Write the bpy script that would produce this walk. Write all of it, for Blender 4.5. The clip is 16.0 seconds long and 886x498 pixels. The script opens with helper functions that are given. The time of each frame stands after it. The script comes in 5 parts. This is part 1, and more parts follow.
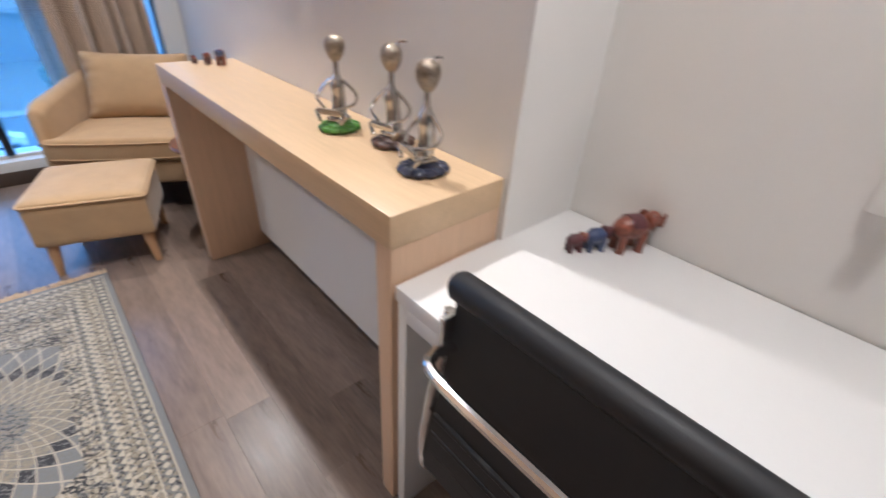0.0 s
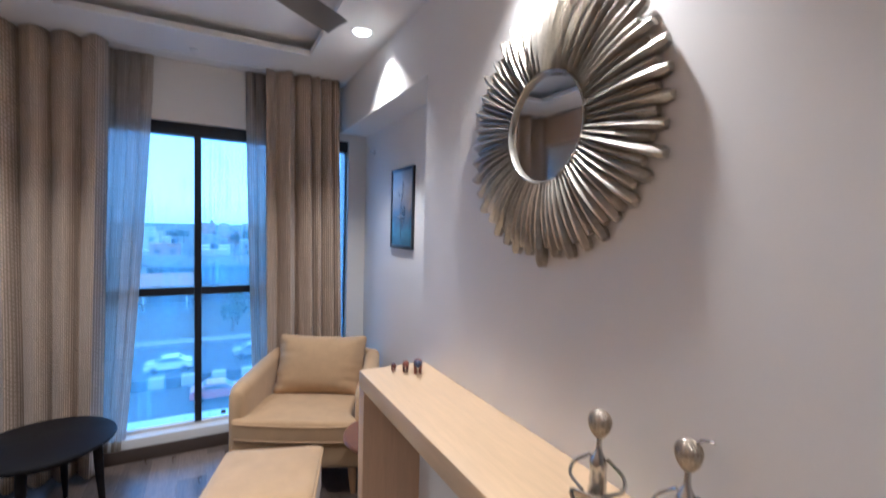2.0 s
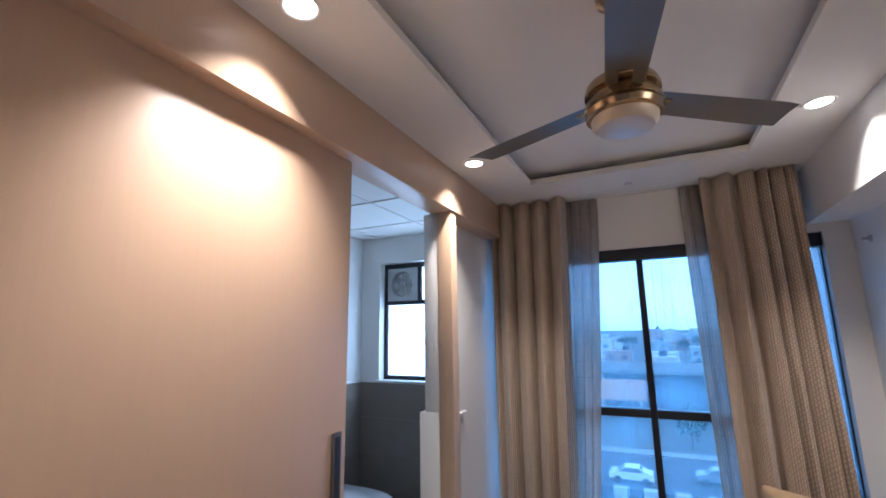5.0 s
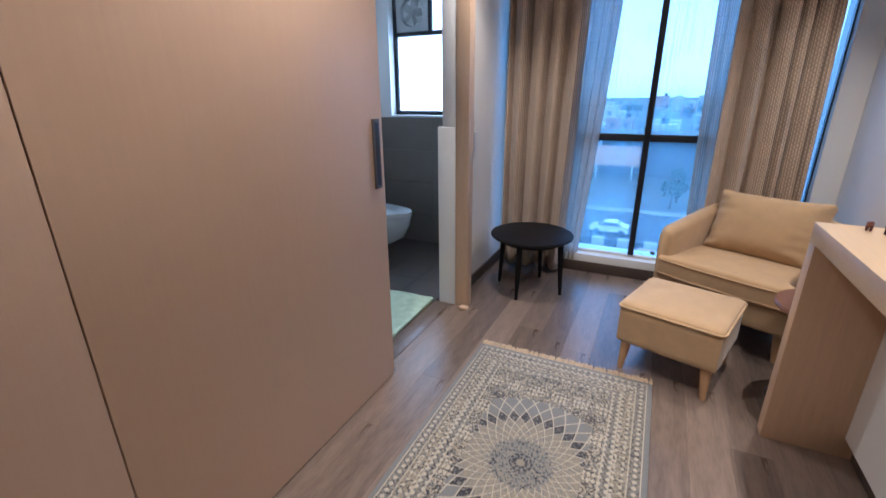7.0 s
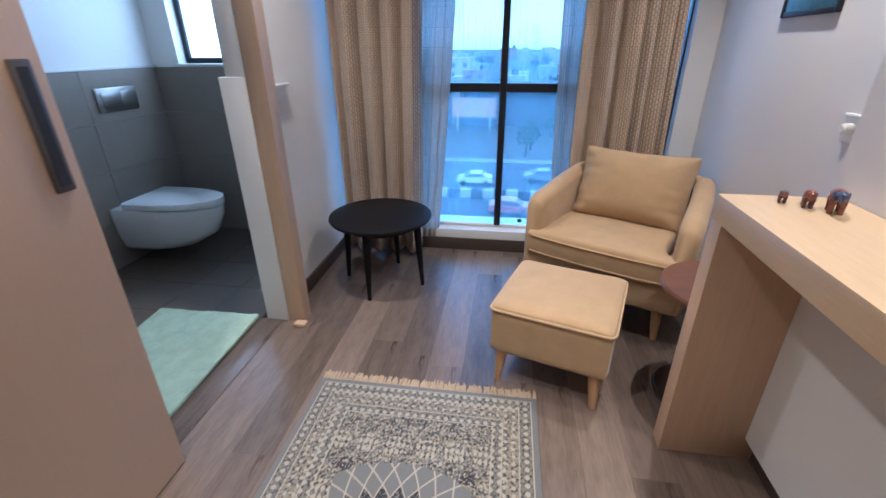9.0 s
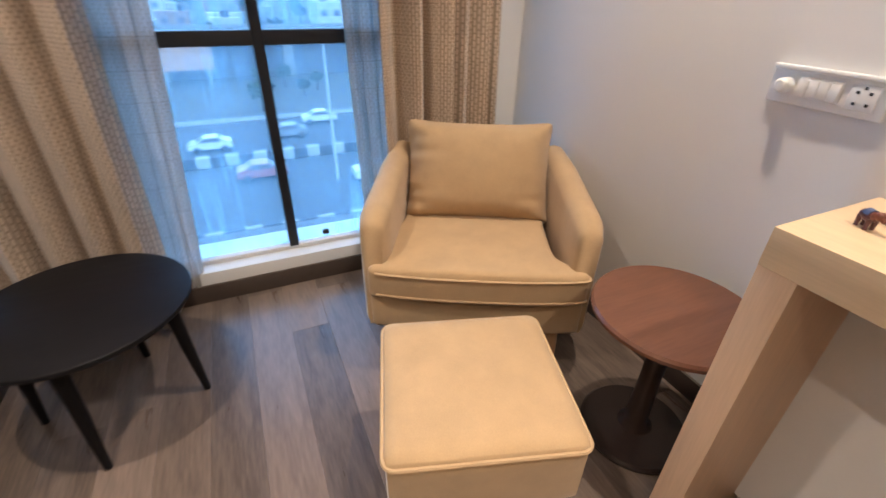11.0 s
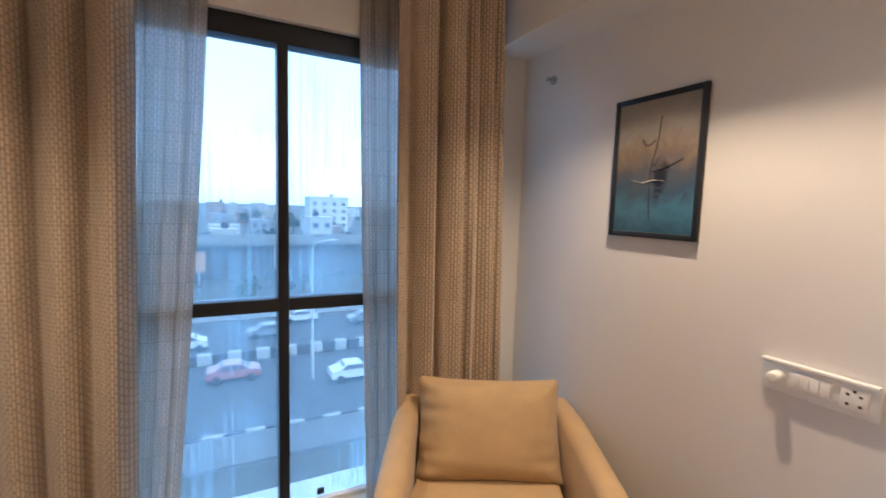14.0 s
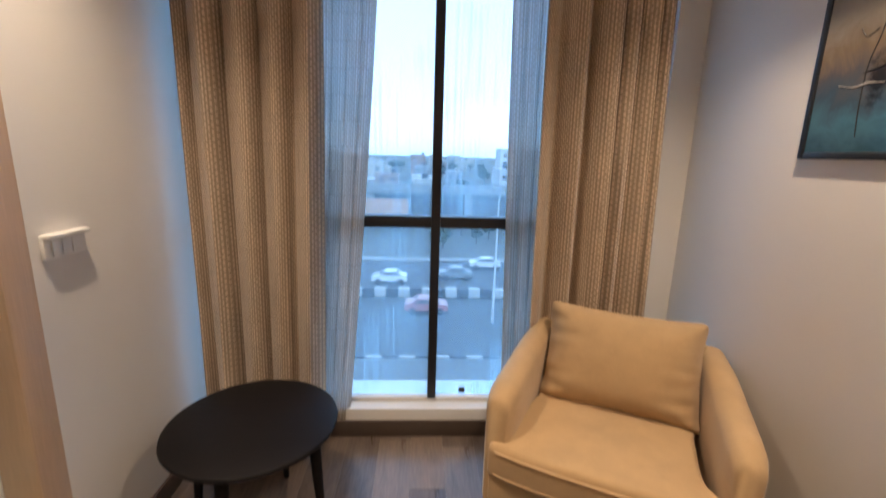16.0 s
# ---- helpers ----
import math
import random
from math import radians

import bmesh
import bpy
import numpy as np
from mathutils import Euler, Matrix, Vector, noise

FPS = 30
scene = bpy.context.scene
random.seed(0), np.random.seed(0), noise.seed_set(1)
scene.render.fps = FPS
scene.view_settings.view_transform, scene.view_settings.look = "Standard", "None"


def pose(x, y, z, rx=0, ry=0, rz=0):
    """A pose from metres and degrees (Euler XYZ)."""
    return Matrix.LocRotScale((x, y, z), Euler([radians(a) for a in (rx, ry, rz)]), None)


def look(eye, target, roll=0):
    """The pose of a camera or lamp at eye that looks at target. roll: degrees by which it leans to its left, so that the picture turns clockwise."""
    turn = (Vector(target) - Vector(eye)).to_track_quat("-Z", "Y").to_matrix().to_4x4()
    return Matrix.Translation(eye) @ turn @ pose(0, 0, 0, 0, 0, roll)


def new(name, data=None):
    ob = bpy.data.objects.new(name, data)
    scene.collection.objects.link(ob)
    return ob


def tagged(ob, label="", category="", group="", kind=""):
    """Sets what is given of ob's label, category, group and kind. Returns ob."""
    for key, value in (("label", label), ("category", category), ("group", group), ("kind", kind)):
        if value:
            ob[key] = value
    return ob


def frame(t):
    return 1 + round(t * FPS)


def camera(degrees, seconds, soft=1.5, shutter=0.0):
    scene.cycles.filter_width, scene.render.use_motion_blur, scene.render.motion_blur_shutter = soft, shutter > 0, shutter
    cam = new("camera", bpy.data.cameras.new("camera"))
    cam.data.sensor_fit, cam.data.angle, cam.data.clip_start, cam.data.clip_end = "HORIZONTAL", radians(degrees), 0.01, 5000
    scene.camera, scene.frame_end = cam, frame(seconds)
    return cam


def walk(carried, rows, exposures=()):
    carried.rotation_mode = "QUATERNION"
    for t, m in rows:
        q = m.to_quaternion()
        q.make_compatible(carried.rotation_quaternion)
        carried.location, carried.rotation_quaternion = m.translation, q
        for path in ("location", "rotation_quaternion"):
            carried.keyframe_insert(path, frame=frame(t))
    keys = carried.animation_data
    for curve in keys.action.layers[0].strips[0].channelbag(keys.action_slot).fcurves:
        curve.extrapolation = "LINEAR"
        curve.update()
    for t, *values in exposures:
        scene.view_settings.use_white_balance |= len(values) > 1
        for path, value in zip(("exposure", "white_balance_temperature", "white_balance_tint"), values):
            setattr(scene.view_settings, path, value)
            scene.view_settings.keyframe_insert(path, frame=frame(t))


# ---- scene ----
cam = camera(91.1, 16.0, shutter=0.35)
PATH = [
    (0, (0.697, 0.601, 1.288), (1.865, 1.821, 0.218), 3.8),
    (0.5, (0.696, 0.768, 1.327), (1.604, 2.252, 0.34), 3.6),
    (1, (0.667, 0.891, 1.405), (1.585, 2.516, 0.685), 2.2),
    (1.5, (0.592, 0.957, 1.468), (1.536, 2.657, 1.001), 1.7),
    (2, (0.538, 0.989, 1.531), (1.48, 2.75, 1.434), 1.5),
    (2.5, (0.511, 0.988, 1.618), (1.232, 2.839, 1.851), 0.7),
    (3, (0.52, 1.018, 1.642), (0.908, 2.937, 2.053), 0.3),
    (3.5, (0.539, 1.08, 1.647), (0.7, 3.019, 2.112), 0.8),
    (4, (0.545, 1.119, 1.633), (0.279, 3.046, 2.101), -1.6),
    (4.2, (0.536, 1.116, 1.637), (0.07, 3.005, 2.102), -2.7),
    (6.3, (0.528, 0.815, 1.455), (-0.506, 2.517, 1.277), -2.5),
    (6.5, (0.542, 0.79, 1.41), (-0.425, 2.504, 1.053), -1.5),
    (7, (0.54, 0.787, 1.359), (-0.285, 2.484, 0.697), -0.4),
    (7.5, (0.528, 0.845, 1.339), (-0.257, 2.517, 0.573), -0.2),
    (8, (0.523, 1.035, 1.312), (-0.174, 2.725, 0.502), -0.8),
    (8.5, (0.541, 1.261, 1.301), (0.077, 3.025, 0.481), -0.3),
    (8.7, (0.528, 1.351, 1.299), (0.156, 3.134, 0.472), -0.4),
    (10.8, (0.391, 2.332, 1.231), (0.92, 3.968, 0.209), 1.6),
    (11, (0.351, 2.41, 1.237), (1.073, 3.965, 0.208), 1.2),
    (11.5, (0.308, 2.499, 1.24), (1.226, 3.938, 0.199), 0.6),
    (12, (0.313, 2.511, 1.277), (1.381, 3.873, 0.275), 0.6),
    (12.5, (0.308, 2.508, 1.341), (1.504, 3.938, 0.618), 1.2),
    (13, (0.294, 2.495, 1.414), (1.552, 4.006, 1.048), 1.4),
    (13.5, (0.276, 2.483, 1.456), (1.406, 4.12, 1.248), 2.0),
    (14, (0.234, 2.484, 1.481), (1.145, 4.254, 1.291), 1.7),
    (14.5, (0.229, 2.46, 1.51), (0.938, 4.328, 1.408), 1.3),
    (15, (0.224, 2.444, 1.51), (0.817, 4.353, 1.451), 1.0),
    (15.5, (0.325, 2.393, 1.435), (0.503, 4.383, 1.342), 1.0),
    (16, (0.392, 2.338, 1.375), (0.496, 4.29, 0.95), 1.7),
]
EXPOSURES = [(0.0, 0.98, 5050, 10), (1.5, 0.95, 4850, 10), (2.5, 0.72, 4900, 11), (3.5, 0.45, 5050, 12), (4.2, 0.55, 5200, 13), (6.5, 0.82, 5250, 13), (8.7, 0.90, 5050, 11), (10.8, 1.08, 5900, 12), (12.0, 0.93, 6600, 13), (13.0, 0.52, 6950, 14), (14.0, 0.84, 7000, 15), (16.0, 0.80, 7050, 15)]
walk(cam, [(t, look(eye, target, roll)) for t, eye, target, roll in PATH], EXPOSURES)

# ---- world and light ----
world = bpy.data.worlds.new("dusk_sky")
world.use_nodes = True
scene.world = world
wn = world.node_tree.nodes
sky = wn.new("ShaderNodeTexSky")
sky.sky_type = "NISHITA"
sky.sun_disc = False
sky.sun_elevation = radians(55)
sky.sun_rotation = radians(150)
sky.air_density, sky.dust_density, sky.ozone_density = 0.8, 2.0, 1.0
haze = wn.new("ShaderNodeMixRGB")
haze.blend_type = "ADD"
haze.inputs[0].default_value = 1.0
haze.inputs[2].default_value = (6.6, 7.8, 9.2, 1)  # even overcast veil over the blue sky
world.node_tree.links.new(sky.outputs[0], haze.inputs[1])
world.node_tree.links.new(haze.outputs[0], wn["Background"].inputs[0])
wn["Background"].inputs[1].default_value = 0.15


def lamp(name, kind, m, energy, color, **extra):
    data = bpy.data.lights.new(name, kind)
    data.energy, data.color = energy, color
    for key, value in extra.items():
        if key == "radius":
            data.shadow_soft_size = value
        elif key == "cone":
            data.spot_size, data.spot_blend = radians(value), 0.85
        elif key == "angle":
            data.angle = radians(value)
        elif key == "size":
            data.shape, data.size, data.size_y = "RECTANGLE", value[0], value[1]
    ob = new(name, data)
    ob.matrix_basis = m
    return ob


WARM = (1.0, 0.83, 0.64)
lamp("sun", "SUN", look((0, -20, 30), (6, 30, 0)), 0.5, (1.0, 0.93, 0.85), angle=15)
lamp("window_skylight", "AREA", look((0.43, 4.44, 1.2), (0.43, 0, 0.9)), 4.0, (0.33, 0.64, 1.0), size=(1.9, 1.9))
lamp("bath_window_skylight", "AREA", look((-1.335, 4.60, 1.71), (-1.335, 2, 1.5)), 7, (0.66, 0.84, 1.0), size=(0.8, 1.0))
# The pair at y 0.50 is unseen, added to light the desk end.
DOWNLIGHTS = [(-0.318, 3.23), (1.243, 3.28), (-0.316, 1.87), (1.243, 1.90), (-0.316, 0.50), (1.243, 0.50)]
for lx, ly in DOWNLIGHTS:
    bx = lx + 0.03 if lx > 1 else lx  # the wall-side lamps sit towards the wall in their rings
    lamp("downlight_beam", "SPOT", look((bx, ly, 2.54), (bx, ly + 0.0001, 0)), 60 if ly > 1 else 46, WARM, radius=0.03, cone=104)


# ---- materials ----
def nodes_of(name):
    m = bpy.data.materials.new(name)
    m.use_nodes = True
    nt = m.node_tree
    return m, nt, nt.nodes["Principled BSDF"]


def add(nt, kind, **props):
    n = nt.nodes.new("ShaderNode" + kind)
    for k, v in props.items():
        if k == "operation":
            n.operation = v
        elif k == "blend_type":
            n.blend_type = v
        elif k == "data_type":
            n.data_type = v
        elif k == "wave":
            n.wave_type = v
        elif k == "bands":
            n.bands_direction = v
        elif k == "feature":
            n.feature = v
        else:
            n.inputs[k.replace("_", " ")].default_value = v
    return n


def mapped(nt, scale=(1, 1, 1)):
    tc = add(nt, "TexCoord")
    mp = add(nt, "Mapping")
    mp.inputs["Scale"].default_value = scale
    nt.links.new(tc.outputs["Object"], mp.inputs[0])
    return mp.outputs[0]


def ramp(nt, fac, *stops):
    r = add(nt, "ValToRGB")
    els = r.color_ramp.elements
    while len(els) < len(stops):
        els.new(0.5)
    for e, (p, c) in zip(els, stops):
        e.position, e.color = p, (*c, 1)
    nt.links.new(fac, r.inputs[0])
    return r.outputs[0]


def mul(c, k):
    return tuple(min(1, v * k) for v in c)


def surface(name, color, rough=0.5, metal=0.0, scale=8, vary=0.12, bump=0.1, fine=150, stretch=(1, 1, 1), random_vary=0.0, coat=0.0, sheen=0.0):
    """A surface with broad mottling, fine grain and fine relief."""
    m, nt, b = nodes_of(name)
    co = mapped(nt, stretch)
    broad = add(nt, "TexNoise", Scale=scale, Detail=5.0, Roughness=0.6)
    grain = add(nt, "TexNoise", Scale=fine, Detail=3.0)
    nt.links.new(co, broad.inputs[0]), nt.links.new(co, grain.inputs[0])
    mix = add(nt, "Math", operation="MULTIPLY_ADD")
    mix.inputs[1].default_value = 0.4
    nt.links.new(grain.outputs[0], mix.inputs[0])
    sc = add(nt, "Math", operation="MULTIPLY")
    sc.inputs[1].default_value = 0.6
    nt.links.new(broad.outputs[0], sc.inputs[0])
    nt.links.new(sc.outputs[0], mix.inputs[2])
    fac = mix.outputs[0]
    if random_vary:
        info = add(nt, "ObjectInfo")
        ad = add(nt, "Math", operation="MULTIPLY_ADD")
        ad.inputs[1].default_value = random_vary
        nt.links.new(info.outputs["Random"], ad.inputs[0])
        sh = add(nt, "Math", operation="SUBTRACT")
        sh.inputs[1].default_value = random_vary / 2
        nt.links.new(fac, sh.inputs[0])
        nt.links.new(sh.outputs[0], ad.inputs[2])
        fac = ad.outputs[0]
    nt.links.new(ramp(nt, fac, (0.25, mul(color, 1 - vary)), (0.75, mul(color, 1 + vary))), b.inputs["Base Color"])
    b.inputs["Roughness"].default_value, b.inputs["Metallic"].default_value = rough, metal
    if coat:
        b.inputs["Coat Weight"].default_value = coat
        b.inputs["Coat Roughness"].default_value = 0.15
    if sheen:
        b.inputs["Sheen Weight"].default_value = sheen
    rr = add(nt, "MapRange")
    rr.inputs[3].default_value, rr.inputs[4].default_value = max(0, rough - 0.08), min(1, rough + 0.08)
    nt.links.new(broad.outputs[0], rr.inputs[0]), nt.links.new(rr.outputs[0], b.inputs["Roughness"])
    if bump:
        bp = add(nt, "Bump", Strength=bump, Distance=0.002)
        nt.links.new(mix.outputs[0], bp.inputs["Height"]), nt.links.new(bp.outputs[0], b.inputs["Normal"])
    return m


def wood(name, color, axis="Z", rough=0.42, vary=0.12, random_vary=0.0, length=14.0):
    st = {"X": (1, length, length), "Y": (length, 1, length), "Z": (length, length, 1)}[axis]
    return surface(name, color, rough, scale=3.0, vary=vary, bump=0.06, fine=14, stretch=st, random_vary=random_vary)


WALL = surface("warm_white_wall_paint", (0.74, 0.72, 0.69), 0.62, scale=2.5, vary=0.02, bump=0.12, fine=260)
CEILING = surface("ceiling_paint", (0.78, 0.76, 0.73), 0.75, scale=2, vary=0.02, bump=0.08, fine=220)
OAK_X = wood("pale_oak_laminate_x", (0.58, 0.42, 0.25), "Y", 0.34)
OAK_Z = wood("pale_oak_laminate_z", (0.58, 0.40, 0.26), "Z", 0.40)
DOORWOOD = wood("beige_oak_veneer", (0.56, 0.39, 0.265), "Z", 0.42, vary=0.04, length=30)
PLANK = wood("grey_brown_floor_plank", (0.160, 0.118, 0.092), "Y", 0.30, vary=0.46, random_vary=0.30, length=7)
EDGE = surface("brown_edge_strip", (0.27, 0.165, 0.105), 0.6)
GAP = surface("dark_floor_joint", (0.08, 0.062, 0.05), 0.8)
SKIRT = surface("dark_brown_skirting", (0.07, 0.05, 0.04), 0.45, vary=0.15)
WHITE = surface("white_laminate", (0.68, 0.67, 0.655), 0.35, scale=3, vary=0.02, bump=0.03)
PLASTIC = surface("white_plastic", (0.80, 0.79, 0.76), 0.32, vary=0.02, bump=0.0)
GREYPLASTIC = surface("grey_plastic", (0.45, 0.45, 0.44), 0.4, vary=0.04, bump=0.0)
DARKHOLE = surface("black_plastic", (0.015, 0.015, 0.017), 0.5, vary=0.1)
FRAMEMETAL = surface("black_window_aluminium", (0.025, 0.028, 0.035), 0.42, metal=0.3, vary=0.15, bump=0.05)
CHROME = surface("polished_chrome", (0.78, 0.78, 0.78), 0.12, metal=1.0, vary=0.04, bump=0.0)
STEEL = surface("brushed_steel", (0.50, 0.49, 0.48), 0.32, metal=1.0, vary=0.08, stretch=(1, 1, 12))
GUNMETAL = surface("dark_brushed_steel", (0.13, 0.12, 0.115), 0.42, metal=0.7, vary=0.1, stretch=(1, 1, 12))
BRASS = surface("antique_brass", (0.42, 0.33, 0.21), 0.22, metal=1.0, vary=0.12)
BLADE = surface("brushed_nickel_blade", (0.20, 0.185, 0.165), 0.36, metal=0.55, vary=0.06, stretch=(3, 30, 3))
SILVERLEAF = surface("silver_leaf", (0.50, 0.465, 0.40), 0.40, metal=0.9, scale=18, vary=0.28, bump=0.3, fine=90, random_vary=0.35)
FABRIC = surface("beige_upholstery", (0.43, 0.288, 0.150), 0.92, scale=11, vary=0.15, bump=0.55, fine=330, sheen=0.25)
PIPING = surface("pale_piping", (0.46, 0.315, 0.175), 0.9, scale=60, vary=0.08, bump=0.3, fine=900)
LEGWOOD = wood("light_beech_leg", (0.48, 0.29, 0.15), "Z", 0.4)
BLACKWOOD = wood("black_stained_wood", (0.009, 0.008, 0.009), "X", 0.52, vary=0.3)
BLACKWOOD.node_tree.nodes["Principled BSDF"].inputs["Specular IOR Level"].default_value = 0.12
WALNUT = wood("reddish_walnut", (0.135, 0.055, 0.030), "X", 0.32, vary=0.30, length=10)
# Dark wood, deepened further with the shade under the side table's top.
SHADEWOOD = wood("shade_darkened_walnut_base", (0.022, 0.012, 0.009), "Z", 0.4, vary=0.2)
LEATHER = surface("black_leather", (0.010, 0.010, 0.011), 0.55, scale=30, vary=0.2, bump=0.25, fine=400)
CERAMIC = surface("white_ceramic", (0.80, 0.80, 0.79), 0.12, vary=0.01, bump=0.0, coat=0.5)
TILE = surface("taupe_wall_tile", (0.23, 0.195, 0.165), 0.35, scale=4, vary=0.12, random_vary=0.12)
BATHFLOOR = surface("dark_bath_floor_tile", (0.11, 0.085, 0.066), 0.45, scale=5, vary=0.2, random_vary=0.15)
GROUT = surface("tile_grout", (0.16, 0.145, 0.13), 0.9)
MAT = surface("mint_bath_mat_pile", (0.36, 0.48, 0.38), 0.95, scale=14, vary=0.28, bump=0.9, fine=220)
MIRROR = surface("mirror_silver", (0.86, 0.87, 0.87), 0.02, metal=1.0, vary=0.0, bump=0.0)
WOVENHEAD = surface("woven_wire", (0.46, 0.40, 0.32), 0.35, metal=0.85, scale=60, vary=0.55, bump=1.0, fine=160)
PEWTER = surface("polished_pewter", (0.50, 0.48, 0.45), 0.25, metal=0.95, vary=0.15)
LEAFGREEN = surface("green_enamel", (0.07, 0.20, 0.02), 0.4, scale=60, vary=0.35, bump=0.4)
BROWNSTONE = surface("brown_enamel", (0.07, 0.035, 0.025), 0.35, scale=70, vary=0.6, bump=0.5)
NAVY = surface("navy_enamel", (0.02, 0.025, 0.055), 0.3, scale=70, vary=0.6, bump=0.5)
REDCLAY = surface("red_painted_elephant", (0.20, 0.065, 0.04), 0.3, scale=55, vary=0.7, bump=0.2)
PLUM = surface("plum_painted_elephant", (0.10, 0.035, 0.04), 0.3, scale=60, vary=0.7)
BLUEPAINT = surface("blue_painted_elephant", (0.05, 0.07, 0.15), 0.3, scale=60, vary=0.6)
FRINGE = surface("cream_cotton_fringe", (0.46, 0.345, 0.225), 0.95, scale=40, vary=0.2)


def glowing(name, color, strength):
    m, nt, b = nodes_of(name)
    b.inputs["Emission Color"].default_value = (*color, 1)
    b.inputs["Emission Strength"].default_value = strength
    b.inputs["Base Color"].default_value = (0.8, 0.8, 0.8, 1)
    return m


LED = glowing("lit_led_disc", (1.0, 0.88, 0.72), 5.0)


def glass(name, tint=(0.66, 0.84, 1.0), dirt=0.34, frosted=False):
    m, nt, b = nodes_of(name)
    out = nt.nodes["Material Output"]
    # The window's blue tint puts the dusk colour of the outside into the glass.
    clear = add(nt, "BsdfTransparent", Color=(*tint, 1))
    gloss = add(nt, "BsdfGlossy", Roughness=0.03)
    fres = add(nt, "Fresnel", IOR=1.3)
    m1 = add(nt, "MixShader")
    nt.links.new(fres.outputs[0], m1.inputs[0])
    nt.links.new(clear.outputs[0], m1.inputs[1]), nt.links.new(gloss.outputs[0], m1.inputs[2])
    # On clear panes this blue film is dirt streaks plus an even painted haze.
    film = add(nt, "BsdfTranslucent", Color=(0.36, 0.68, 0.92, 1) if not frosted else (0.92, 0.96, 1.0, 1))
    streak = add(nt, "TexNoise", Scale=1.0, Detail=6.0, Roughness=0.65)
    nt.links.new(mapped(nt, (70, 1, 1.5)), streak.inputs[0])
    patch = add(nt, "TexNoise", Scale=2.2, Detail=3.0)
    nt.links.new(mapped(nt), patch.inputs[0])
    mm = add(nt, "Math", operation="MULTIPLY")
    nt.links.new(streak.outputs[0], mm.inputs[0]), nt.links.new(patch.outputs[0], mm.inputs[1])
    r = add(nt, "MapRange")
    for k, v in zip((1, 2, 3, 4), (0.25, 0.42, 0.10 if not frosted else 0.75, dirt if not frosted else 0.95)):
        r.inputs[k].default_value = v
    nt.links.new(mm.outputs[0], r.inputs[0])
    m2 = add(nt, "MixShader")
    nt.links.new(r.outputs[0], m2.inputs[0])
    nt.links.new(m1.outputs[0], m2.inputs[1]), nt.links.new(film.outputs[0], m2.inputs[2])
    nt.links.new(m2.outputs[0], out.inputs[0])
    return m


GLASS = glass("streaky_dusk_tinted_glass")
FROSTED = glass("frosted_glass", tint=(0.9, 0.96, 1.0), frosted=True)


def curtain_cloth(name, color, see_through, glow):
    """Curtain weave: short upright dashes in offset rows, some light passing through."""
    m, nt, b = nodes_of(name)
    out = nt.nodes["Material Output"]
    tc = add(nt, "TexCoord")
    mp = add(nt, "Mapping")
    nt.links.new(tc.outputs["UV"], mp.inputs[0])
    br = add(nt, "TexBrick", Scale=1.0, Mortar_Size=0.0017, Brick_Width=0.105, Row_Height=0.0155)
    br.offset = 0.0
    mp.inputs["Rotation"].default_value = (0, 0, radians(90))
    br.inputs["Color1"].default_value, br.inputs["Color2"].default_value = (*mul(color, 0.93), 1), (*mul(color, 1.10), 1)
    br.inputs["Mortar"].default_value = (*mul(color, 0.80), 1)
    nt.links.new(mp.outputs[0], br.inputs[0])
    # fine staggered dashes inside each bar
    dash = add(nt, "TexBrick", Scale=1.0, Mortar_Size=0.003, Brick_Width=0.026, Row_Height=0.0115)
    dash.offset = 0.5
    dash.inputs["Color1"].default_value = dash.inputs["Color2"].default_value = (1.0, 1.0, 1.0, 1)
    dash.inputs["Mortar"].default_value = (0.52, 0.50, 0.48, 1)
    nt.links.new(mp.outputs[0], dash.inputs[0])
    weave = add(nt, "MixRGB", blend_type="MULTIPLY", Fac=0.9)
    nt.links.new(br.outputs[0], weave.inputs[1]), nt.links.new(dash.outputs[0], weave.inputs[2])
    nz = add(nt, "TexNoise", Scale=2.0, Detail=3.0)
    nt.links.new(tc.outputs["UV"], nz.inputs[0])
    mx = add(nt, "MixRGB", blend_type="MULTIPLY", Fac=0.2)
    nt.links.new(weave.outputs[0], mx.inputs[1])
    nt.links.new(ramp(nt, nz.outputs[0], (0.3, (0.75, 0.75, 0.75)), (0.7, (1, 1, 1))), mx.inputs[2])
    nt.links.new(mx.outputs[0], b.inputs["Base Color"])
    b.inputs["Roughness"].default_value, b.inputs["Sheen Weight"].default_value = 0.75, 0.3
    bp = add(nt, "Bump", Strength=0.5, Distance=0.0015)
    nt.links.new(dash.outputs["Fac"], bp.inputs["Height"])
    bp.invert = True
    nt.links.new(bp.outputs[0], b.inputs["Normal"])
    tl = add(nt, "BsdfTranslucent")
    nt.links.new(mx.outputs[0], tl.inputs[0])
    m1 = add(nt, "MixShader", Fac=glow)
    nt.links.new(b.outputs[0], m1.inputs[1]), nt.links.new(tl.outputs[0], m1.inputs[2])
    last = m1
    if see_through:
        tr = add(nt, "BsdfTransparent", Color=(0.92, 0.96, 1.0, 1))
        wv = add(nt, "MapRange")
        wv.inputs[3].default_value, wv.inputs[4].default_value = see_through * 1.2, see_through * 0.45
        nt.links.new(dash.outputs["Fac"], wv.inputs[0])
        last = add(nt, "MixShader")
        nt.links.new(wv.outputs[0], last.inputs[0])
        nt.links.new(m1.outputs[0], last.inputs[1]), nt.links.new(tr.outputs[0], last.inputs[2])
    nt.links.new(last.outputs[0], out.inputs[0])
    return m


CURTAIN = curtain_cloth("taupe_curtain_weave", (0.66, 0.52, 0.39), 0.0, 0.10)
SHEER = curtain_cloth("sheer_curtain_weave", (0.88, 0.80, 0.71), 0.34, 0.50)


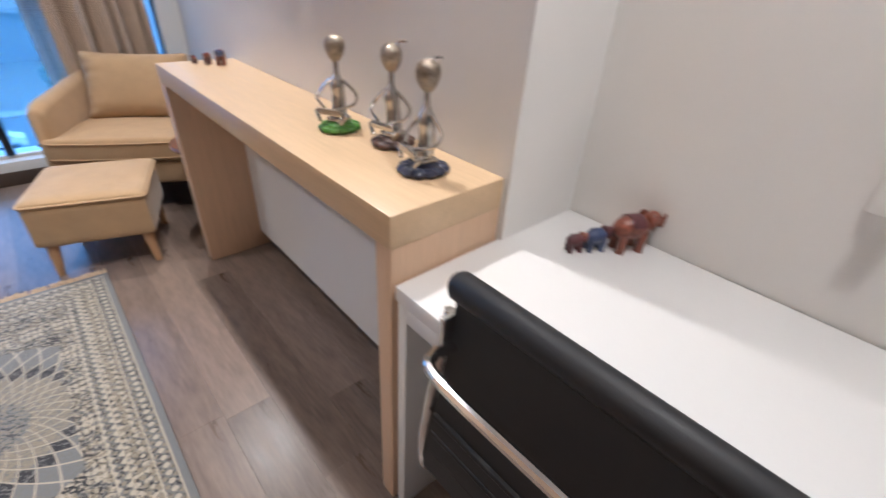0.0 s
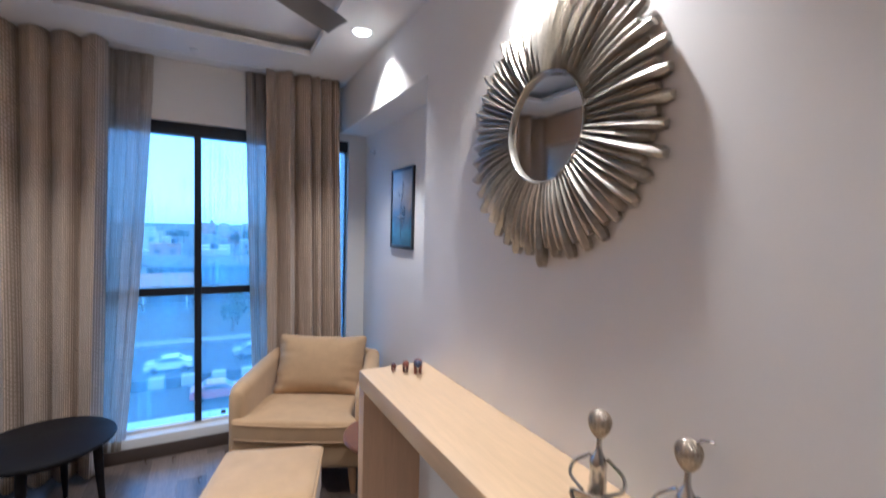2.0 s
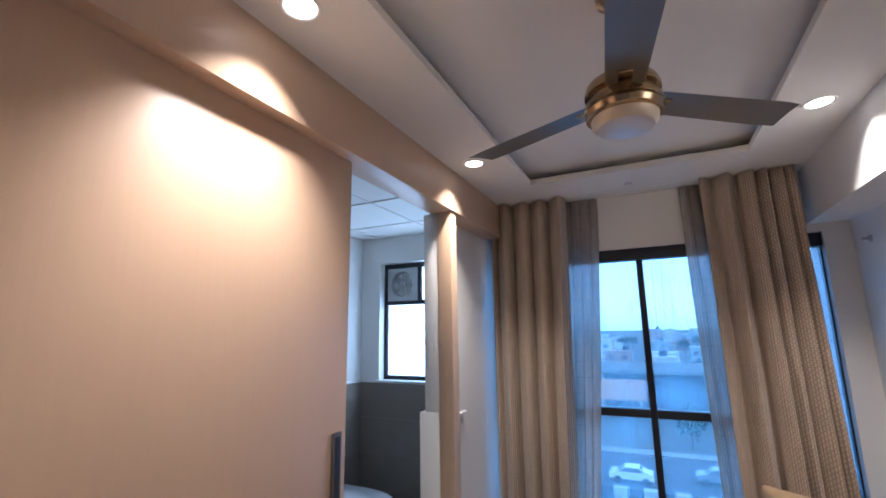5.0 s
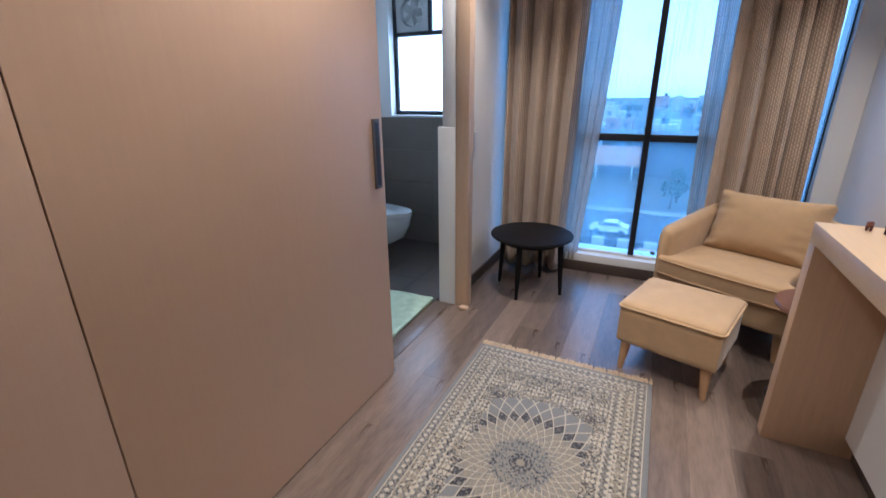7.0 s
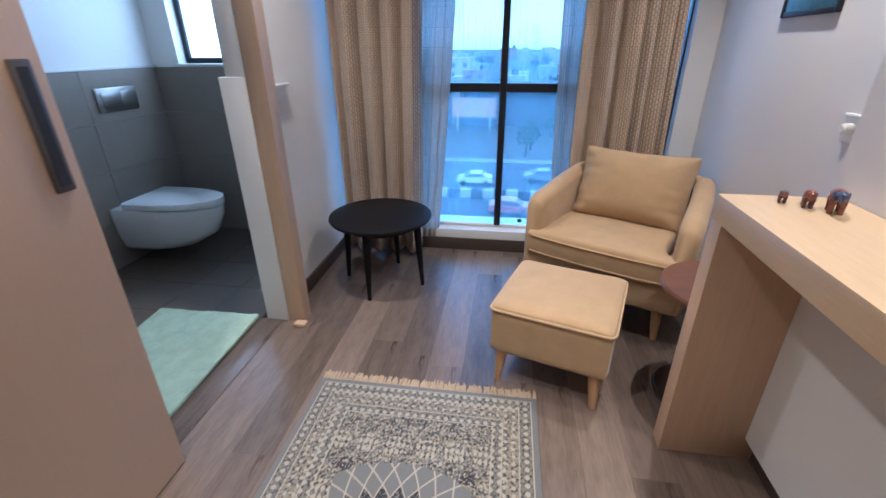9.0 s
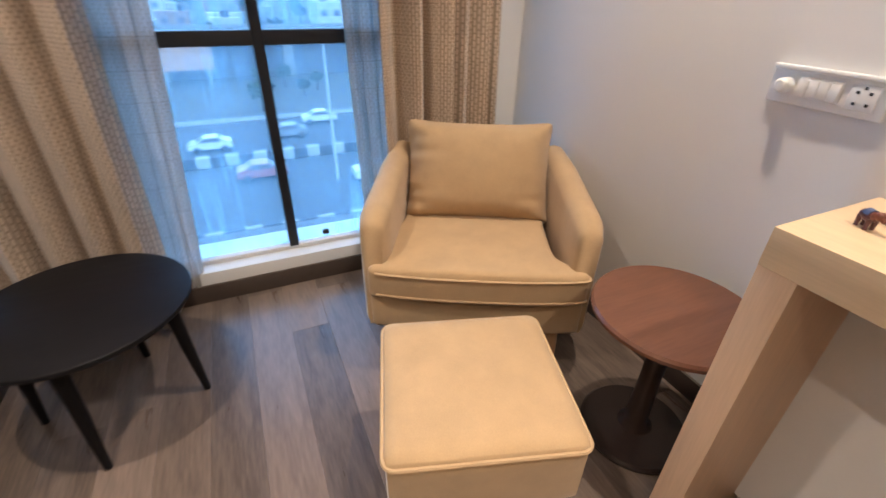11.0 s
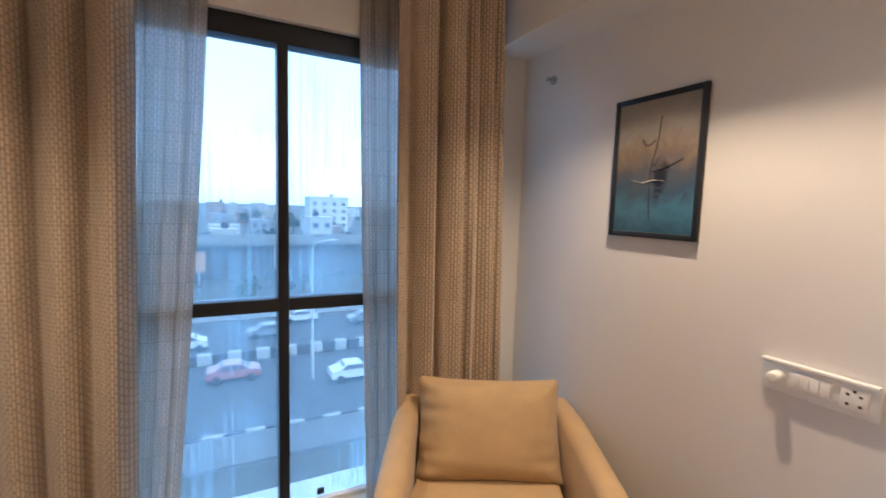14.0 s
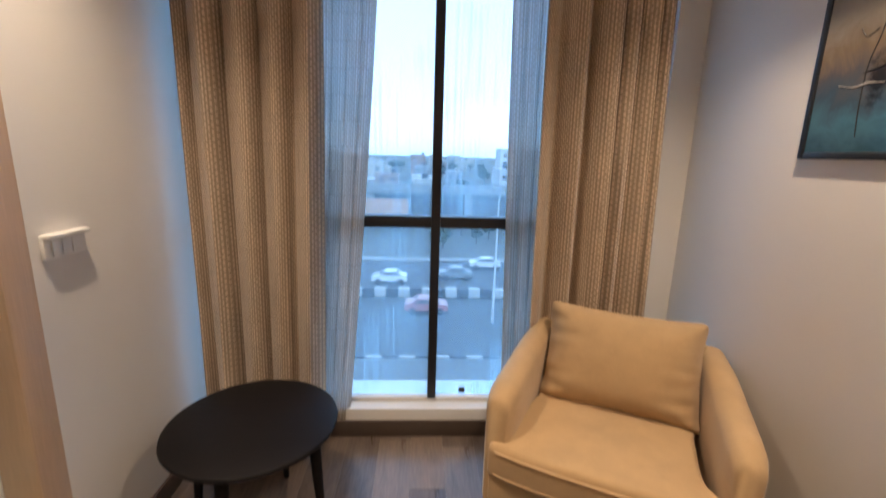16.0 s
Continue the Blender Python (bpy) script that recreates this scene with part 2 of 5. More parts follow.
# ---- mesh helpers ----
def thing(name, m, label, category, group=""):
    ob = new(name)
    ob.empty_display_size = 0.1
    ob.matrix_basis = m
    return tagged(ob, label, category, group)


def mesh_from(name, bm, mats, smooth=35):
    me = bpy.data.meshes.new(name)
    bmesh.ops.recalc_face_normals(bm, faces=bm.faces)
    bm.to_mesh(me)
    bm.free()
    for m in (mats if isinstance(mats, (list, tuple)) else [mats]):
        me.materials.append(m)
    if smooth:
        me.shade_smooth()
        me.set_sharp_from_angle(angle=radians(smooth))
    return me


def part(name, bm, mats, parent=None, label="", smooth=35):
    ob = new(name, mesh_from(name, bm, mats, smooth))
    if parent:
        ob.parent = parent
    return tagged(ob, label)


def structure(name, bm, mats, label, category, smooth=35):
    return tagged(part(name, bm, mats, None, "", smooth), label, category, "", "structure")


def box(x0, x1, y0, y1, z0, z1, bevel=0.0, bm=None, seg=2):
    bm = bm or bmesh.new()
    made = bmesh.ops.create_cube(bm, size=1, matrix=Matrix.LocRotScale(((x0 + x1) / 2, (y0 + y1) / 2, (z0 + z1) / 2), None, (abs(x1 - x0), abs(y1 - y0), abs(z1 - z0))))
    if bevel:
        edges = {e for v in made["verts"] for e in v.link_edges}
        bmesh.ops.bevel(bm, geom=list(edges), offset=bevel, segments=seg, profile=0.5, affect="EDGES")
    return bm


def loft(rings, bm=None, closed=True, caps=True):
    """A skin over rings of points."""
    bm = bm or bmesh.new()
    vs = [[bm.verts.new(p) for p in r] for r in rings]
    n = len(rings[0])
    for a, b in zip(vs, vs[1:]):
        for i in range(n if closed else n - 1):
            bm.faces.new((a[i], a[(i + 1) % n], b[(i + 1) % n], b[i]))
    if caps and closed:
        bm.faces.new(vs[0][::-1]), bm.faces.new(vs[-1])
    return bm


def lathe(profile, bm=None, seg=40, centre=(0, 0, 0)):
    cx, cy, cz = centre
    return loft([[(cx + r * math.cos(2 * math.pi * i / seg), cy + r * math.sin(2 * math.pi * i / seg), cz + z) for i in range(seg)] for r, z in profile], bm)


def tube(points, radius, bm=None, seg=10):
    """A round bar along points; radius may be one number or one a point."""
    pts = [Vector(p) for p in points]
    radii = radius if isinstance(radius, (list, tuple)) else [radius] * len(pts)
    rings, side = [], None
    for i, p in enumerate(pts):
        d = (pts[min(i + 1, len(pts) - 1)] - pts[max(i - 1, 0)]).normalized()
        if side is None:
            side = d.orthogonal().normalized()
        side = (side - d * side.dot(d)).normalized()
        up = d.cross(side)
        rings.append([p + radii[i] * (math.cos(2 * math.pi * k / seg) * side + math.sin(2 * math.pi * k / seg) * up) for k in range(seg)])
    return loft(rings, bm)


def curve_points(points, steps=8):
    """Points of a smooth line through the given ones."""
    p = [Vector(q) for q in points]
    p = [2 * p[0] - p[1]] + p + [2 * p[-1] - p[-2]]
    out = []
    for a, b, c, d in zip(p, p[1:], p[2:], p[3:]):
        for s in range(steps):
            t = s / steps
            out.append(0.5 * ((2 * b) + (c - a) * t + (2 * a - 5 * b + 4 * c - d) * t * t + (3 * b - a - 3 * c + d) * t ** 3))
    return out + [p[-2]]


def ball(bm, centre, radii, seg=16, rot=None):
    m = Matrix.LocRotScale(centre, rot, radii)
    made = bmesh.ops.create_uvsphere(bm, u_segments=seg, v_segments=max(6, seg // 2), radius=1, matrix=m)
    return made["verts"]


def cushion(sx, sy, sz, puff=0.02, corner=0.05, bm=None, m=None, n=14, seed=0):
    """A soft block: rounded rectangle in plan, domed faces, slightly uneven."""
    bm = bm or bmesh.new()
    made = bmesh.ops.create_cube(bm, size=2)
    es = list({e for v in made["verts"] for e in v.link_edges})
    bmesh.ops.subdivide_edges(bm, edges=es, cuts=n, use_grid_fill=True)
    hx, hy, hz = sx / 2, sy / 2, sz / 2
    r = min(corner, hx, hy, hz * 0.95)
    for v in bm.verts:
        u = v.co.copy()
        p = Vector((u.x * hx, u.y * hy, u.z * hz))
        inner = Vector((max(-hx + r, min(hx - r, p.x)), max(-hy + r, min(hy - r, p.y)), max(-hz + r, min(hz - r, p.z))))
        d = p - inner
        if d.length > 1e-6:
            p = inner + d.normalized() * r
        bulge = (1 - u.x ** 2) * (1 - u.y ** 2)
        p.z += puff * bulge * (1 if u.z > 0 else -1) * abs(u.z)
        p += Vector((0, 0, 0.004)) * noise.noise(Vector((u.x * 2.3 + seed, u.y * 2.1, u.z)))
        v.co = p
    if m:
        bm.transform(m)
    return bm


def rim(sx, sy, corner, z, radius, bm=None, m=None):
    """A piping bead round a rounded rectangle."""
    pts = []
    for cx, cy, a0 in ((sx / 2 - corner, sy / 2 - corner, 0), (-sx / 2 + corner, sy / 2 - corner, 90), (-sx / 2 + corner, -sy / 2 + corner, 180), (sx / 2 - corner, -sy / 2 + corner, 270)):
        for k in range(6):
            a = radians(a0 + 18 * k)
            pts.append((cx + corner * math.cos(a), cy + corner * math.sin(a), z))
    pts.append(pts[0])
    b2 = tube(pts, radius, bm, 6)
    if m:
        b2.transform(m)
    return b2


def mark(bm, before, index):
    bm.faces.ensure_lookup_table()
    for f in bm.faces[before:]:
        f.material_index = index


# ---- structure ----
structure("subfloor", box(-2.3, 1.95, -1.5, 4.75, -0.12, -0.008), GAP, "dark bed under the floor planks", "floor")
structure("wall_mirror", box(1.40, 1.75, 1.14, 2.79, 0, 2.70), WALL, "warm white painted wall behind the console", "wall")
structure("wall_niche", box(1.606, 1.75, 2.79, 4.30, 0, 2.22), WALL, "warm white recessed wall with picture", "wall")
structure("wall_beam", box(1.40, 1.75, 2.79, 4.30, 2.22, 2.70), WALL, "warm white beam above the recessed wall", "beam")
structure("wall_desk", box(1.68, 1.80, -1.5, 1.14, 0, 2.70), WALL, "warm white painted wall beside the desk", "wall")
structure("wall_back", box(-2.3, 1.80, -1.62, -1.5, 0, 2.70), WALL, "warm white painted back wall", "wall")
structure("wall_left", box(-0.66, -0.60, 3.33, 4.30, 0, 2.70), WALL, "warm white painted wall beside the bathroom", "wall")
structure("wall_partition", box(-0.70, -0.62, -1.5, 2.36, 0, 2.70), WALL, "white wall behind the sliding panels", "wall")
structure("wall_over_door", box(-0.70, -0.62, 2.36, 3.33, 2.36, 2.70), WALL, "white wall over the bathroom opening", "wall")
bm = box(-0.662, -0.572, 3.262, 3.33, 0, 2.302, 0.004)
box(-0.692, -0.572, 3.256, 3.33, 0, 1.185, 0.004, bm)
structure("wall_end", bm, WALL, "white wall end beside the bathroom opening", "wall")
structure("wall_pillar", box(1.47, 1.75, 4.30, 4.55, 0, 2.70), WALL, "warm white pillar beside the window", "wall")
structure("wall_lintel", box(-0.70, 1.47, 4.30, 4.55, 2.172, 2.70), WALL, "warm white wall above the window", "wall")
structure("wall_window_corner", box(-0.70, -0.585, 4.302, 4.418, 0, 2.172), WALL, "white wall strip beside the window", "wall")
structure("window_ledge", box(-0.585, 1.47, 4.268, 4.55, 0, 0.145, 0.004), WHITE, "low white ledge under the window", "window ledge")
structure("wall_bath_window", box(-2.05, -0.705, 4.42, 4.55, 0, 1.18), WALL, "bathroom wall under the window", "wall")
structure("wall_bath_window_left", box(-2.05, -1.75, 4.42, 4.66, 1.18, 2.70), WALL, "white bathroom wall beside the window", "wall")
structure("wall_bath_window_right", box(-0.92, -0.62, 4.42, 4.66, 1.18, 2.70), WALL, "white bathroom wall beside the window", "wall")
structure("wall_bath_window_top", box(-1.75, -0.92, 4.42, 4.66, 2.245, 2.70), WALL, "white bathroom wall above the window", "wall")
structure("wall_bath_side", box(-2.05, -1.945, 1.60, 4.42, 0, 2.70), WALL, "white upper bathroom wall", "wall")
structure("wall_bath_back", box(-2.05, -0.70, 1.48, 1.60, 0, 2.70), WALL, "white bathroom back wall", "wall")
structure("window_sill", box(-1.78, -0.90, 4.40, 4.55, 1.181, 1.20, 0.004), WHITE, "white bathroom window sill", "window sill")

# ceiling: border with a raised tray
bm = box(-0.62, -0.26, -1.5, 4.30, 2.555, 2.72)
box(1.20, 1.75, -1.5, 4.30, 2.555, 2.72, 0, bm)
box(-0.26, 1.20, 3.892, 4.30, 2.555, 2.72, 0, bm)
box(-0.26, 1.20, -1.5, 0.75, 2.555, 2.72, 0, bm)
box(-0.26, 1.20, 0.75, 3.892, 2.640, 2.72, 0, bm)
for x0, x1, y0, y1 in ((-0.26, -0.129, 0.75, 3.892), (1.07, 1.20, 0.75, 3.892), (-0.129, 1.07, 3.762, 3.892), (-0.129, 1.07, 0.75, 0.88)):
    box(x0, x1, y0, y1, 2.555, 2.588, 0, bm)
structure("ceiling", bm, CEILING, "white plaster ceiling with a raised tray and dark cove slot", "ceiling")
bm = box(-2.05, -0.62, 1.5, 4.66, 2.49, 2.72)
for gx in (-1.75, -1.15):
    box(gx - 0.008, gx + 0.008, 1.6, 4.42, 2.484, 2.49, 0, bm)
for gy in (2.2, 2.8, 3.4, 4.0):
    box(-1.94, -0.70, gy - 0.008, gy + 0.008, 2.482, 2.489, 0, bm)
structure("ceiling_bath", bm, CEILING, "white grid tile bathroom ceiling", "ceiling")

# skirtings
for i, (x0, x1, y0, y1) in enumerate(((-0.60, -0.588, 3.335, 4.262), (-0.585, 1.60, 4.256, 4.268), (1.594, 1.606, 2.79, 4.256), (1.388, 1.40, 1.22, 2.68), (1.668, 1.68, -1.5, 1.10))):
    structure("baseboard", box(x0, x1, y0, y1, 0, 0.085, 0.002), SKIRT, "dark brown wooden skirting board", "skirting")

# pelmet over the sliding panels, jamb post
structure("trim_pelmet", box(-0.615, -0.47, -1.5, 4.13, 2.305, 2.556, 0.002), DOORWOOD, "beige wood pelmet under the ceiling border", "pelmet")
structure("trim_jamb", box(-0.570, -0.483, 3.255, 3.332, 0, 2.304, 0.003), OAK_Z, "pale wood post of the bathroom opening", "door jamb")
structure("trim_threshold", box(-0.72, -0.60, 2.40, 3.255, -0.008, 0.004, 0.001), PLANK, "worn wood threshold strip", "threshold")
tagged(part("door_stop", box(-0.52, -0.46, 3.20, 3.245, 0, 0.022, 0.006), OAK_Z), "small pale wooden floor guide block", "door guide")

# ---- main window ----
win = thing("window_1", pose(0, 4.36, 0), "tall black aluminium window with streaky glass", "window")
tagged(win, kind="structure")
for name, b in (("frame_head", (-0.585, 1.47, -0.03, 0.05, 2.092, 2.172)),                 ("frame_side", (-0.585, -0.545, -0.03, 0.05, 0.165, 2.092)), ("frame_side", (1.375, 1.405, -0.03, 0.05, 0.165, 2.092)), ("frame_edge", (1.462, 1.47, 0.0, 0.05, 0.165, 2.092)),
                ("mullion", (0.44, 0.482, -0.03, 0.05, 0.165, 2.092)), ("transom", (-0.545, 0.44, -0.032, 0.05, 1.040, 1.092)), ("transom", (0.482, 1.375, -0.032, 0.05, 1.040, 1.092))):
    part(name, box(*b, 0.003), FRAMEMETAL, win)
part("frame_foot", box(-0.585, 1.47, -0.02, 0.05, 0.145, 0.165, 0.003), WHITE, win, "white bottom rail")
for x0, x1, z0, z1 in ((-0.545, 0.44, 1.092, 2.092), (0.482, 1.375, 1.092, 2.092), (-0.545, 0.44, 0.165, 1.040), (0.482, 1.375, 0.165, 1.040), (1.405, 1.462, 0.165, 2.092)):
    pane = part("pane", box(x0, x1, 0.012, 0.018, z0, z1), GLASS, win, "streaky dusty glass pane with dusk haze in its colour")
    pane.visible_shadow = False
part("latch", box(1.382, 1.404, -0.06, -0.03, 1.02, 1.11, 0.004), FRAMEMETAL, win)

part("roller_stop", box(0.60, 0.632, -0.012, 0.008, 0.185, 0.21, 0.006), DARKHOLE, win, "small black stop on the glass")

# ---- bathroom window with exhaust fan ----
bw = thing("window_2", pose(0, 4.50, 0), "dark framed bathroom window with frosted glass", "window")
tagged(bw, kind="structure")
for name, b in (("frame_head", (-1.75, -0.92, 0, 0.05, 2.205, 2.245)), ("frame_foot", (-1.75, -0.92, 0, 0.05, 1.20, 1.235)), ("frame_side", (-1.75, -1.715, 0, 0.05, 1.235, 2.205)),
                ("frame_side", (-0.955, -0.92, 0, 0.05, 1.235, 2.205)), ("transom", (-1.715, -0.955, 0, 0.05, 1.865, 1.90)), ("mullion", (-1.395, -1.36, 0, 0.05, 1.90, 2.205))):
    part(name, box(*b, 0.003), FRAMEMETAL, bw)
for x0, x1, z0, z1 in ((-1.715, -0.955, 1.235, 1.865), (-1.36, -0.955, 1.90, 2.205)):
    pane = part("pane", box(x0, x1, 0.02, 0.026, z0, z1), FROSTED, bw, "bright frosted glass pane")
    pane.visible_shadow = False
fan = thing("exhaust_fan", pose(-1.555, 4.505, 2.052), "grey plastic exhaust fan set in the bathroom window", "exhaust fan")
bm = bmesh.new()
ring = [(math.cos(a), math.sin(a)) for a in [2 * math.pi * k / 32 for k in range(32)]]
sq = [(max(-0.16, min(0.16, 0.3 * c)), max(-0.152, min(0.152, 0.3 * s))) for c, s in ring]
loft([[(x, 0.0, z) for x, z in sq], [(0.115 * c, -0.012, 0.115 * s) for c, s in ring], [(0.105 * c, 0.03, 0.105 * s) for c, s in ring], [(x, 0.03, z) for x, z in sq]], bm, caps=False)
part("housing", bm, GREYPLASTIC, fan)
for k in range(5):
    bm = box(0.02, 0.098, -0.002, 0.002, -0.032, 0.032, 0.0015)
    bm.transform(pose(0, 0.012, 0, 0, 72 * k, 0) @ pose(0, 0, 0, 35, 0, 0))
    part("blade", bm, GREYPLASTIC, fan)
part("hub", box(-0.024, 0.024, -0.008, 0.02, -0.024, 0.024, 0.01), GREYPLASTIC, fan)
part("back_grille", box(-0.105, 0.105, 0.031, 0.036, -0.105, 0.105), PLASTIC, fan)

# ---- curtains ----
def curtain(name, mat, x0t, x1t, x0b, x1b, y, folds, depth, label, seed, thick=0.003, gather=1.0):
    """A hanging cloth with uneven pleats from the ceiling to near the floor."""
    rnd = random.Random(seed)
    nu, nv, z0, z1 = folds * 10, 26, 0.04, 2.552
    ph = [rnd.uniform(-0.9, 0.9) for _ in range(folds + 2)]
    am = [rnd.uniform(0.55, 1.25) for _ in range(folds + 2)]
    bm = bmesh.new()
    uv = bm.loops.layers.uv.new("cloth")
    grid, width = [], 1.9 * (x1t - x0t)
    for j in range(nv + 1):
        v = j / nv
        row = []
        for i in range(nu + 1):
            u = i / nu
            k = folds * u ** gather
            f, fr = int(min(k, folds - 1e-6)), k - int(min(k, folds - 1e-6))
            a = am[f] * (1 - fr) + am[f + 1] * fr
            p = ph[f] * (1 - fr) + ph[f + 1] * fr
            w = math.sin(2 * math.pi * k + 1.3 * p * (0.6 + v)) + 0.35 * a * math.sin(4 * math.pi * k + 3 * p) + 0.5 * noise.noise(Vector((k * 1.7 + seed, v * 1.6, seed)))
            s = v ** 1.3
            x = (x0t + (x1t - x0t) * u) * (1 - s) + (x0b + (x1b - x0b) * u) * s
            x += 0.012 * math.cos(2 * math.pi * k) * a
            row.append((bm.verts.new((x, y + depth * a * w * (0.75 + 0.35 * v), z1 + (z0 - z1) * v)), (u * width, v * (z1 - z0))))
        grid.append(row)
    for j in range(nv):
        for i in range(nu):
            q = (grid[j][i], grid[j][i + 1], grid[j + 1][i + 1], grid[j + 1][i])
            face = bm.faces.new([c[0] for c in q])
            for lp, c in zip(face.loops, q):
                lp[uv].uv = c[1]
    ob = tagged(part(name, bm, mat, None, "", 80), label, "curtain")
    so = ob.modifiers.new("cloth_thickness", "SOLIDIFY")
    so.thickness = thick
    return ob


curtain("curtain", CURTAIN, -0.545, 0.0, -0.535, -0.06, 4.14, 4, 0.058, "taupe woven curtain in deep folds beside the window", 3)
curtain("curtain", CURTAIN, 0.85, 1.335, 0.87, 1.385, 4.14, 5, 0.055, "taupe woven curtain gathered in tight folds behind the armchair", 8, gather=1.7)
curtain("sheer_curtain", SHEER, -0.30, 0.215, -0.30, 0.045, 4.272, 8, 0.012, "thin pale sheer curtain drawn to one side", 5, 0.001)
curtain("sheer_curtain", SHEER, 0.735, 1.10, 0.800, 1.12, 4.272, 6, 0.012, "thin pale sheer curtain beside the window", 6, 0.001)
rail = thing("curtain_rail", pose(0, 0, 0), "white curtain track fixed under the ceiling", "curtain rail")
part("track", box(-0.58, 1.46, 4.145, 4.175, 2.553, 2.556), PLASTIC, rail)

# ---- sliding panels ----
def sliding_panel(y0, y1, handle):
    d = thing("sliding_door", pose(-0.545, 0, 0), "tall beige wood sliding door" + (" with a steel pull" if handle else " panel"), "sliding door", "sliding panels")
    part("leaf", box(-0.018, 0.016, y0 + 0.0022, y1 - 0.0022, 0.006, 2.33, 0.002), DOORWOOD, d)
    part("edge_strip", box(-0.016, 0.009, y0 - 0.0021, y0 + 0.0021, 0.006, 2.33), EDGE, d, "brown joint strip")
    if handle:
        h = part("handle", box(0.016, 0.026, 2.322, 2.368, 0.985, 1.275, 0.003), GUNMETAL, d, "dark steel flush pull")
        part("recess", box(0.026, 0.0268, 2.332, 2.358, 1.0, 1.26), DARKHOLE, h)
    return d


sliding_panel(1.195, 2.402, True)
sliding_panel(0.0, 1.195, False)
sliding_panel(-1.2, 0.0, False)

# ---- console ----
con = thing("console_table", pose(1.093, 1.155, 0), "pale oak waterfall console standing against the wall", "console table")
part("top", box(0, 0.305, 0, 1.595, 0.848, 0.92, 0.0015), OAK_X, con)
part("end_panel", box(0.0006, 0.3044, 1.53, 1.5944, 0, 0.848, 0.0015), OAK_Z, con)
part("end_panel", box(0.0006, 0.3044, 0.0006, 0.05, 0, 0.848, 0.0015), OAK_Z, con)
part("back_panel", box(0.262, 0.293, 0.05, 1.53, 0.09, 0.848, 0.0), WHITE, con, "plain white back panel")

# ---- desk ----
desk = thing("desk", pose(1.10, 0, 0), "white laminate desk butting the console end", "desk")
part("desktop", box(0, 0.575, -0.65, 1.150, 0.732, 0.768, 0.002), WHITE, desk)
part("side_panel", box(0.004, 0.56, 1.118, 1.146, 0, 0.732, 0.001), WHITE, desk)
part("side_panel", box(0.004, 0.56, -0.645, -0.617, 0, 0.732, 0.001), WHITE, desk)
part("front_rail", box(0.004, 0.03, -0.617, 1.118, 0.69, 0.732, 0.001), WHITE, desk)
part("back_panel", box(0.53, 0.55, -0.617, 1.118, 0.2, 0.732), WHITE, desk)

# ---- office chair ----
oc = thing("office_chair", pose(1.04, 0.70, 0), "black leather office chair with chrome bars at the desk", "office chair")
bm = loft([[(0.012 + 0.03 * s - 0.07 * (0.93 - z) + 0.012 * math.sin(9 * z), y, z) for s, y in ((0, -0.245), (0, 0.245), (1, 0.245), (1, -0.245))] for z in [0.52 + 0.02 * k for k in range(20)]])
part("backrest", bm, LEATHER, oc)
part("top_roll", tube([(0.02, -0.25, 0.915), (0.02, -0.24, 0.915), (0.02, 0.24, 0.915), (0.02, 0.25, 0.915)], [0.016, 0.023, 0.023, 0.016], None, 16), LEATHER, oc)
for k in range(3):
    part("rib", tube([(0.008 - 0.07 * (0.93 - (0.57 + 0.042 * k)), -0.24, 0.57 + 0.042 * k), (0.008 - 0.07 * (0.93 - (0.57 + 0.042 * k)), 0.24, 0.57 + 0.042 * k)], 0.0075, None, 8), LEATHER, oc)
part("seat", cushion(0.46, 0.49, 0.05, 0.01, 0.022, None, pose(0.24, 0, 0.47), 10), LEATHER, oc)
part("grab_bar", tube(curve_points([(0.015, 0.235, 0.80), (-0.03, 0.232, 0.815), (-0.06, 0.19, 0.82), (-0.062, 0, 0.82), (-0.06, -0.19, 0.82), (-0.03, -0.232, 0.815), (0.015, -0.235, 0.80)]), 0.009), CHROME, oc, "bent chrome bar")
for s in (-1, 1):
    part("bracket", box(-0.005, 0.03, s * 0.247 - 0.006, s * 0.247 + 0.006, 0.78, 0.86, 0.003), CHROME, oc)
    part("side_bar", tube(curve_points([(0.02, s * 0.256, 0.86), (-0.02, s * 0.256, 0.55), (0.05, s * 0.256, 0.46), (0.42, s * 0.256, 0.46)]), 0.009), CHROME, oc)
part("column", lathe([(0.028, 0.09), (0.028, 0.28), (0.02, 0.28), (0.02, 0.445)], None, 20, (0.24, 0, 0)), CHROME, oc)
for k in range(5):
    a = radians(72 * k + 20)
    tip = Vector((0.24 + 0.28 * math.cos(a), 0.28 * math.sin(a), 0))
    part("base_arm", tube([(0.24, 0, 0.10), tip + Vector((0, 0, 0.075))], [0.022, 0.013]), CHROME, oc)
    bm = lathe([(0.012, -0.022), (0.025, -0.022), (0.025, 0.022), (0.012, 0.022)], None, 16)
    bm.transform(Matrix.Translation(tip + Vector((0, 0, 0.025))) @ pose(0, 0, 0, 90, 0, math.degrees(a)))
    part("caster", bm, DARKHOLE, oc)

# ---- armchair ----
ac = thing("armchair", pose(0.955, 3.43, 0, 0, 0, -27), "beige upholstered armchair with loose back cushion", "armchair")


